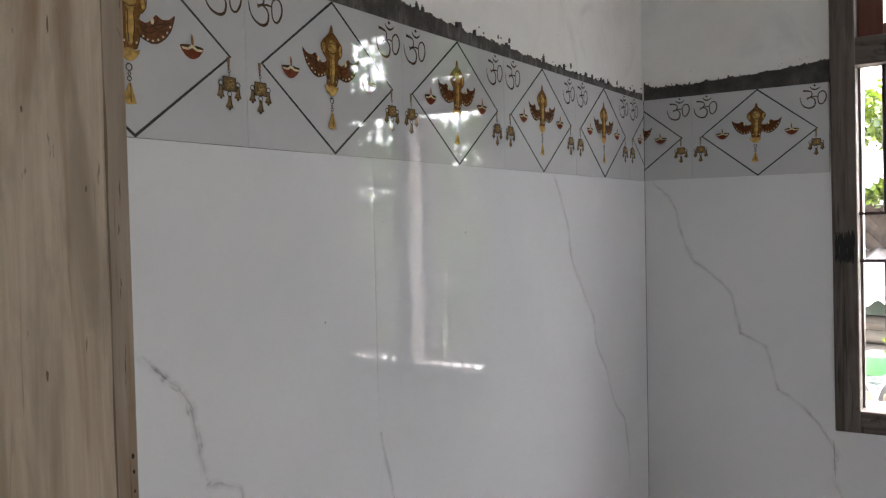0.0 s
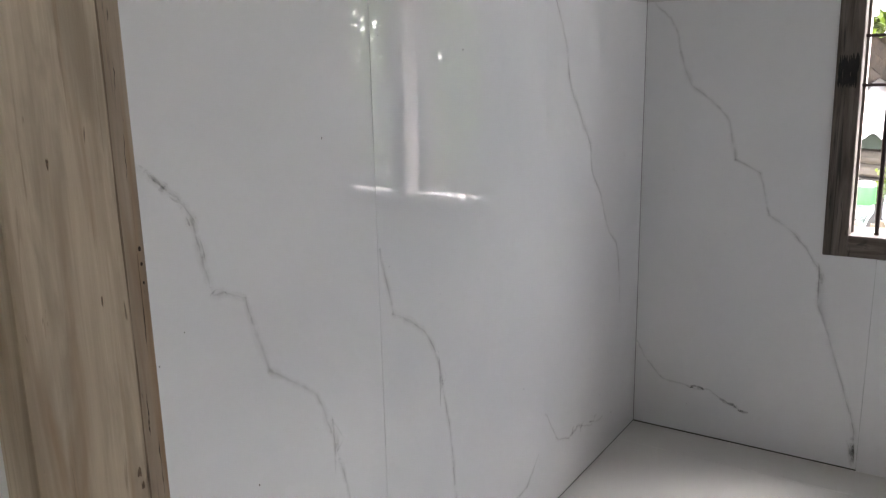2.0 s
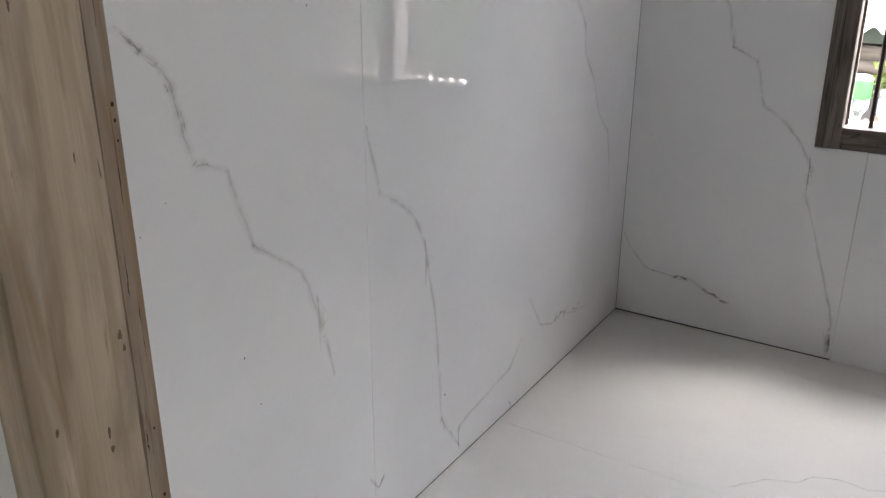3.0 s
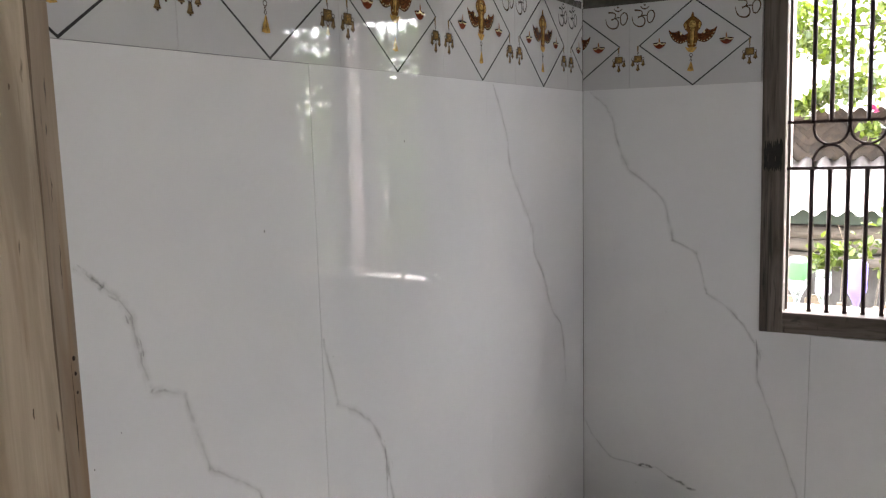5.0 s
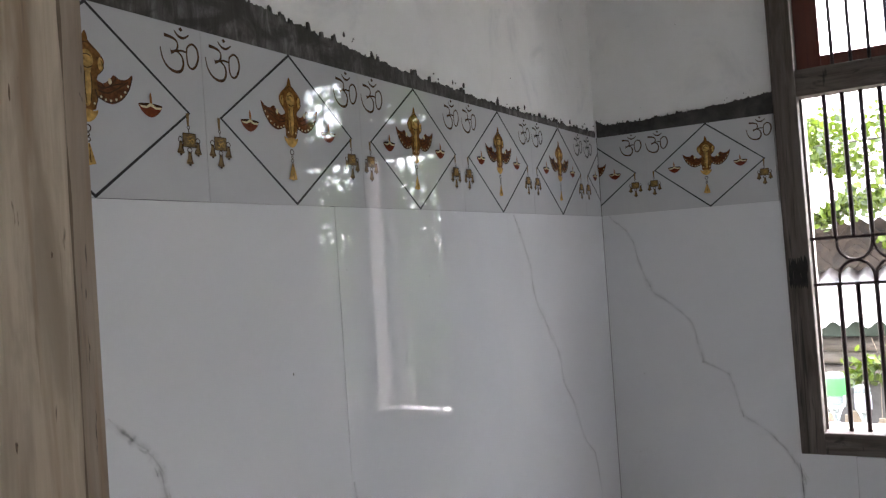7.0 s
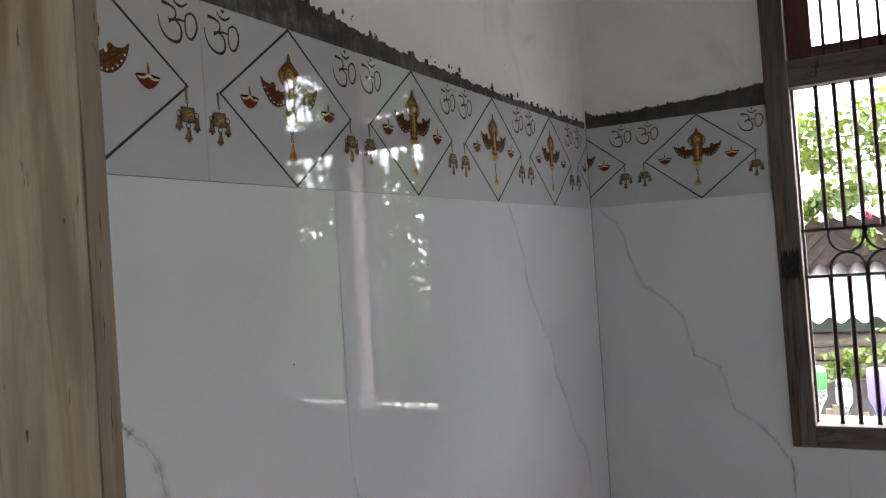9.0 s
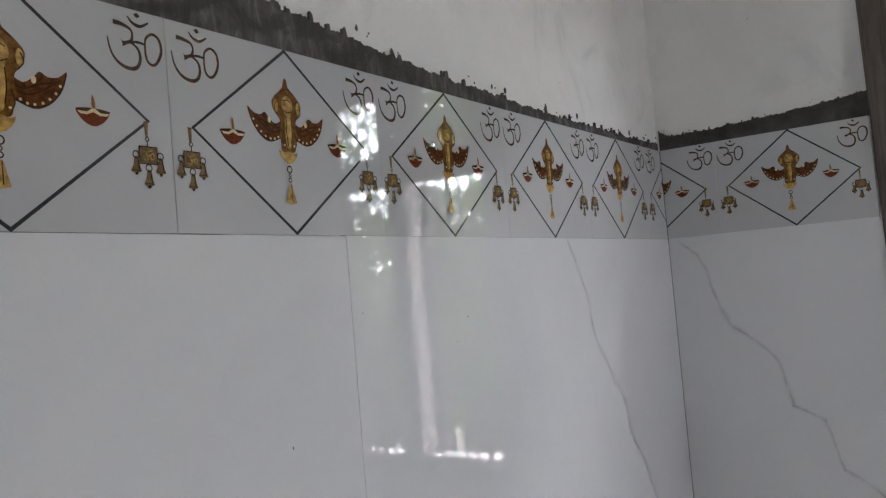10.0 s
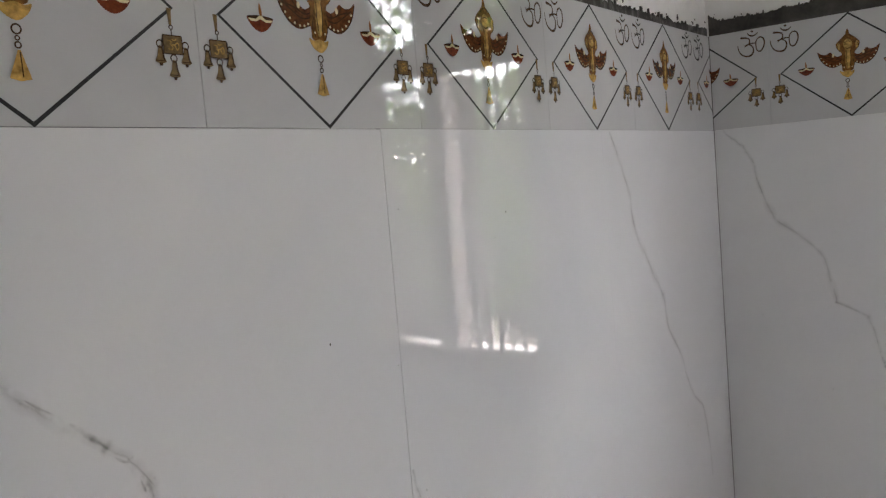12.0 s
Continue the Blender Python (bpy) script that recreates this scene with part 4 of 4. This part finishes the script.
def foliage(name, low, high):
    n = Nodes(name, Roughness=0.45)
    info = n.add("NewGeometry")
    colour = n.ramp(info.outputs["Random Per Island"], (0.0, low), (1.0, high))
    n.base(colour)
    glow = n.add("BsdfTranslucent")
    n.link(n.mix(0.5, colour, (0.12, 0.17, 0.010)), glow.inputs["Color"])
    mixer = n.add("MixShader", Fac=0.33)
    n.link(n.shader.outputs[0], mixer.inputs[1])
    n.link(glow.outputs[0], mixer.inputs[2])
    n.link(mixer.outputs[0], n.tree.nodes["Material Output"].inputs["Surface"])
    return n.mat


LEAF = foliage("bright green leaf", (0.010, 0.024, 0.002), (0.080, 0.118, 0.008))
LEAF_SHADE = foliage("shaded green leaf", (0.04, 0.075, 0.018), (0.12, 0.19, 0.04))
LEAF_DARK = foliage("deep green leaf", (0.05, 0.09, 0.018), (0.14, 0.21, 0.04))


def corrugated(width, run, rise, pitch=0.146, deep=0.024, sheets=0.006):
    """A sheet whose waves run up the slope: u along the eave, from y 0 to run, rising."""
    bm = bmesh.new()
    count = int(width / pitch * 8)
    rows = []
    for top in (0, 1):
        for far in (0, 1):
            rows.append([bm.verts.new((i / count * width, far * run, far * rise + deep * math.sin(i / 8 * math.tau) + top * sheets)) for i in range(count + 1)])
    for i in range(count):
        bm.faces.new((rows[0][i], rows[0][i + 1], rows[1][i + 1], rows[1][i]))
        bm.faces.new((rows[2][i], rows[2][i + 1], rows[3][i + 1], rows[3][i]))
        bm.faces.new((rows[0][i], rows[0][i + 1], rows[2][i + 1], rows[2][i]))
        bm.faces.new((rows[1][i], rows[1][i + 1], rows[3][i + 1], rows[3][i]))
    return bm


shed = thing("shed", "garden shed with white corrugated roofs and woven bamboo gable", "shed", at=(-1.5, 3.4, -0.35))
ob = part("lower_roof", corrugated(4.7, 1.7, 0.33), ROOF_SHEET, shed, "white corrugated roof sheet", True)
ob.location = (0, 0, 1.21)
ob = part("upper_roof", corrugated(3.65, 2.6, 0.85), ROOF_SHEET, shed, "white corrugated roof sheet", True)
ob.location = (0, 1.1, 1.945)
part("green_board", boxed((0, 5.0, 0.28, 0.30, 1.10, 1.20)), GREEN_BOARD, shed, "dark green board under the eave")
for z, r in ((1.03, 0.055), (0.93, 0.05), (0.82, 0.045)):
    bm = bmesh.new()
    tube(bm, [(0.4 * k, 0.4 + 0.015 * math.sin(k * 1.7), z + 0.012 * math.sin(k * 2.3 + r * 99)) for k in range(13)], r, 9)
    part("log", bm, LOG, shed, "grey horizontal log", True)
part("back_wall", boxed((0, 5.0, 0.55, 0.62, 0, 1.2)), SHED_SHADE, shed, "shed back wall, coloured dark for the shade under the roof")
part("gable_back", boxed((0, 3.65, 1.66, 1.70, 1.3, 2.02)), BAMBOO, shed, "brown bamboo gable mat")
strip_mesh = mesh_of("bamboo_strip", boxed((-0.028, 0.028, -0.004, 0.004, -0.15, 0.15), bevel=0.003), BAMBOO)
for i in range(18):
    for j in range(4):
        ob = part("bamboo_strip", strip_mesh, None, shed)
        ob.matrix_local = Matrix.Translation((0.1 + 0.2 * i, 1.645 - 0.008 * ((i + j) % 2), 1.50 + 0.135 * j)) @ Matrix.Rotation(radians(45 if i % 2 else -45), 4, "Y")

fence = thing("fence", "low weathered wooden picket fence", "fence", at=(-0.4, 1.42, -0.35))
rng = random.Random(21)
for i in range(48):
    w, tall = rng.uniform(0.03, 0.045), rng.uniform(0.93, 0.99)
    bm = boxed((-w / 2, w / 2, -0.008, 0.008, 0, tall), bevel=0.003)
    ob = part("picket", bm, PICKET, fence)
    ob.location = (0.05 * i, rng.uniform(-0.004, 0.004), 0)
    ob.rotation_euler = (0, rng.uniform(-0.03, 0.03), 0)
part("fence_rail", boxed((-0.05, 2.45, 0.012, 0.04, 0.62, 0.67), bevel=0.004), PICKET, fence)
part("fence_rail", boxed((-0.05, 2.45, 0.012, 0.04, 0.2, 0.25), bevel=0.004), PICKET, fence)


def plastic(name, colour, through=0.5, rough=0.2):
    n = Nodes(name, Roughness=rough, IOR=1.4)
    n.shader.inputs["Base Color"].default_value = (*colour, 1)
    n.shader.inputs["Transmission Weight"].default_value = through
    return n.mat


CLEAR = plastic("clear bottle plastic", (0.52, 0.62, 0.62), 0.85, 0.12)
GREEN_LABEL = plastic("green bottle label", (0.06, 0.30, 0.07), 0.35, 0.3)
LABEL_WHITE = plastic("pale label", (0.25, 0.235, 0.29), 0.0, 0.5)
PURPLE = plastic("violet bottle plastic", (0.15, 0.12, 0.37), 0.2, 0.3)


def lathe(profile, sides=20, wobble=0.0):
    bm = bmesh.new()
    rings = []
    for r, z in profile:
        rings.append([bm.verts.new((r * (1 + wobble * math.cos(5 * k * math.tau / sides)) * math.cos(k * math.tau / sides), r * (1 + wobble * math.cos(5 * k * math.tau / sides)) * math.sin(k * math.tau / sides), z)) for k in range(sides)])
    for a, b in zip(rings, rings[1:]):
        for k in range(sides):
            bm.faces.new((a[k], a[(k + 1) % sides], b[(k + 1) % sides], b[k]))
    bm.faces.new(rings[0][::-1])
    bm.faces.new(rings[-1])
    return bm


def bottle(at, size, label, body, wrap=None, wrap_mat=None):
    """An upturned drinks bottle, neck down."""
    ob = thing("bottle", label, "bottle", at=at, group="bottles on the fence")
    r, h = size
    part("body", lathe([(r * 0.28, 0), (r * 0.3, h * 0.12), (r * 0.55, h * 0.24), (r * 0.9, h * 0.36), (r, h * 0.45), (r * 0.95, h * 0.55), (r, h * 0.65), (r, h * 0.92), (r * 0.85, h * 0.985), (r * 0.5, h)], 20, 0.03), body, ob, smooth=True)
    part("neck_cap", lathe([(r * 0.33, -0.012), (r * 0.33, 0.012)], 14), LABEL_WHITE, ob, smooth=True)
    if wrap:
        part("wrap", lathe([(r * 1.02, h * wrap[0]), (r * 1.03, h * (wrap[0] + 0.01)), (r * 1.03, h * (wrap[1] - 0.01)), (r * 1.02, h * wrap[1])], 20, 0.03), wrap_mat, ob, "printed bottle label", True)
    return ob


bottle((0.626, 1.36, 0.588), (0.046, 0.25), "clear upturned plastic bottle with green label on the fence", CLEAR, (0.56, 0.9), GREEN_LABEL)
bottle((0.744, 1.36, 0.588), (0.036, 0.19), "small clear upturned bottle with pale label", CLEAR, (0.4, 0.75), LABEL_WHITE)
bottle((0.890, 1.36, 0.588), (0.046, 0.245), "violet upturned plastic bottle on the fence", PURPLE)


def leaf(bm, at, size, rng):
    """A folded leaf of six faces, with a pointed tip."""
    turn = Euler((rng.uniform(-1.0, 1.0), rng.uniform(-0.9, 0.9), rng.uniform(0, math.tau))).to_matrix()
    tilt = Matrix.Rotation(rng.uniform(0.3, 1.4), 3, "X")
    spots = [(0, -0.5, 0), (0.33, -0.28, 0.07), (0.42, 0.05, 0.09), (0.22, 0.36, 0.05), (0, 0.62, -0.05), (-0.22, 0.36, 0.05), (-0.42, 0.05, 0.09), (-0.33, -0.28, 0.07), (0, 0.02, 0)]
    vs = [bm.verts.new(Vector(at) + turn @ (tilt @ (Vector(p) * size))) for p in spots]
    for i in range(8):
        bm.faces.new((vs[8], vs[i], vs[(i + 1) % 8]))


def bush(name, label, category, trunk_at, limbs, clumps, count, leaf_size, seed, material):
    rng = random.Random(seed)
    ob = thing(name, label, category, at=trunk_at)
    base = Vector(trunk_at)
    bm = bmesh.new()
    for path, r in limbs:
        pts = smooth_line([tuple(Vector(p) - base) for p in path], 4)
        tube(bm, pts, [r * (1 - 0.7 * i / len(pts)) for i in range(len(pts))], 7)
    part("trunk", bm, LOG, ob, "thin brown stems", True)
    bm = bmesh.new()
    for centre, spread in clumps:
        for _ in range(count):
            p = Vector((rng.gauss(0, spread[0]), rng.gauss(0, spread[1]), rng.gauss(0, spread[2]))) + Vector(centre) - base
            leaf(bm, p, leaf_size * rng.uniform(0.6, 1.25), rng)
    part("crown", bm, material, ob, "bright green leaves")
    return ob


rng = random.Random(5)
clumps = []
for k in range(95):
    x = rng.uniform(-0.6, 1.7) if k < 60 else rng.uniform(1.7, 5.0)
    low = 2.02 - 0.46 * min(1.0, max(0.0, (x - 0.35) / 0.55))     # hangs lower towards its stem
    z = low + (2.26 - low) * rng.random() ** 0.9
    clumps.append(((x, rng.uniform(2.9, 3.5), z), (0.085, 0.1, 0.055)))
clumps += [((0.42, 3.15, 1.60), (0.035, 0.05, 0.025)), ((0.50, 3.15, 1.64), (0.03, 0.05, 0.03)), ((0.58, 3.15, 1.68), (0.03, 0.05, 0.03)), ((0.86, 3.05, 1.44), (0.04, 0.05, 0.03))]
climber = bush("climbing_tree", "sunlit leafy climbing tree over the shed roof", "tree", (2.4, 3.1, -0.35),
     [([(2.4, 3.1, -0.4), (2.35, 3.15, 0.6), (2.2, 3.2, 1.5), (1.6, 3.2, 2.1), (0.6, 3.2, 2.12), (-0.3, 3.2, 2.1)], 0.016),
      ([(2.3, 3.15, 1.2), (2.8, 3.2, 2.0), (3.8, 3.3, 2.4), (5.0, 3.3, 2.3)], 0.035), ([(1.8, 3.2, 1.9), (1.2, 3.2, 1.75), (0.5, 3.2, 1.7)], 0.02)],
     clumps, 80, 0.052, 8, LEAF)
vine = bush("vine", "green garden vine behind the fence", "plant", (0.8, 1.55, -0.35),
     [([(0.8, 1.55, -0.35), (0.78, 1.56, 0.3), (0.72, 1.55, 0.85)], 0.008), ([(0.85, 1.55, -0.35), (0.95, 1.58, 0.4), (1.0, 1.58, 0.95)], 0.008)],
     [((0.69, 1.52, 0.80), (0.035, 0.03, 0.04)), ((0.77, 1.52, 0.79), (0.035, 0.03, 0.04)), ((0.86, 1.53, 0.86), (0.05, 0.03, 0.025)), ((0.97, 1.55, 0.90), (0.05, 0.04, 0.05)), ((1.1, 1.6, 0.88), (0.08, 0.05, 0.08)), ((1.4, 1.6, 0.8), (0.15, 0.08, 0.12))],
     48, 0.042, 3, LEAF)
rng = random.Random(77)
far = [((rng.uniform(-9, 16), rng.uniform(8.5, 11), rng.uniform(0.4, 1.5)), (0.5, 0.4, 0.4)) for _ in range(70)]
bush("tree", "leafy green tree behind the shed", "tree", (4, 9.5, -0.35), [([(4, 9.5, -0.4), (4.1, 9.5, 1.5), (3.8, 9.6, 3.5)], 0.15), ([(4, 9.5, 1.4), (6.5, 9.6, 3)], 0.08), ([(4, 9.5, 1.6), (1, 9.6, 3.2)], 0.08)],
     far, 60, 0.16, 12, LEAF_DARK)

rng = random.Random(31)
side = [((rng.uniform(2.6, 4.6), rng.uniform(3.9, 4.7), rng.uniform(1.2, 2.5)), (0.16, 0.16, 0.10)) for _ in range(50)] + [((rng.uniform(3.6, 4.3), rng.uniform(3.6, 4.3), rng.uniform(-0.2, 1.3)), (0.14, 0.16, 0.2)) for _ in range(14)]
side += [((rng.uniform(2.5, 3.5), rng.uniform(3.1, 3.35), rng.uniform(0.55, 1.25)), (0.09, 0.06, 0.09)) for _ in range(14)]
bush("shrub", "dense green garden shrub beside the shed", "shrub", (3.4, 4.2, -0.35), [([(3.4, 4.2, -0.4), (3.45, 4.2, 0.8), (3.3, 4.1, 2.2)], 0.05), ([(3.4, 4.2, 0.2), (3.9, 4.0, 1.4)], 0.03)],
     side, 46, 0.085, 15, LEAF_SHADE)
# the wall's shade is put into its plaster colour
garden_wall = thing("garden_wall", "low pinkish grey plastered garden wall among shrubs, darkened as if shaded", "wall", boxed((4.95, 11, 4.9, 5.1, -0.35, 1.46), bevel=0.01), speckled("pinkish grey plaster darkened for shade", (0.06, 0.051, 0.047), (0.09, 0.079, 0.072), 5, 0.9))

PETAL = plain("magenta petal", (0.2, 0.008, 0.06), 0.5)
bm = bmesh.new()
rng = random.Random(2)
for _ in range(9):
    leaf(bm, (rng.uniform(-0.02, 0.02), rng.uniform(-0.02, 0.02), rng.uniform(-0.02, 0.02)), 0.035, rng)
blossom = part("blossom", bm, PETAL, climber, "small magenta blossom")
blossom.location = Vector((0.87, 3.02, 1.575)) - climber.location
bm = bmesh.new()
tube(bm, smooth_line([(0, 0, 0), (0.01, 0, 0.9), (0.018, 0, 1.2), (0.006, 0.01, 1.27), (-0.012, 0, 1.33)], 5), 0.0016, 5)
part("tendril", bm, PICKET, vine, "dry curling tendril", True)

rng = random.Random(64)
tall = [((rng.uniform(3.2, 4.95), rng.uniform(4.8, 5.3), rng.uniform(3.05, 4.3)), (0.18, 0.15, 0.16)) for _ in range(78)]     # upper boughs
tall += [((rng.uniform(4.7, 6.6), rng.uniform(5.3, 5.9), rng.uniform(1.5, 2.72)), (0.16, 0.16, 0.1)) for _ in range(36)]      # low skirt behind the wall
# clumps added to block sky and narrow its bright reflection in the border tiles
tall += [((rng.uniform(5.85, 7.4), rng.uniform(5.0, 5.6), rng.uniform(3.0, 4.6)), (0.18, 0.2, 0.2)) for _ in range(60)]
bush("tree", "slender leafy green tree beside the garden wall", "tree", (3.5, 5.0, -0.35), [([(3.5, 5.0, -0.4), (3.45, 5.0, 1.6), (3.3, 5.05, 3.9)], 0.06), ([(3.45, 5.0, 1.6), (3.9, 5.0, 3.2), (4.8, 5.05, 4.0)], 0.03), ([(3.47, 5.0, 1.2), (5.0, 5.5, 2.0), (6.8, 5.5, 3.4)], 0.04)],
     tall, 40, 0.11, 19, LEAF_DARK)
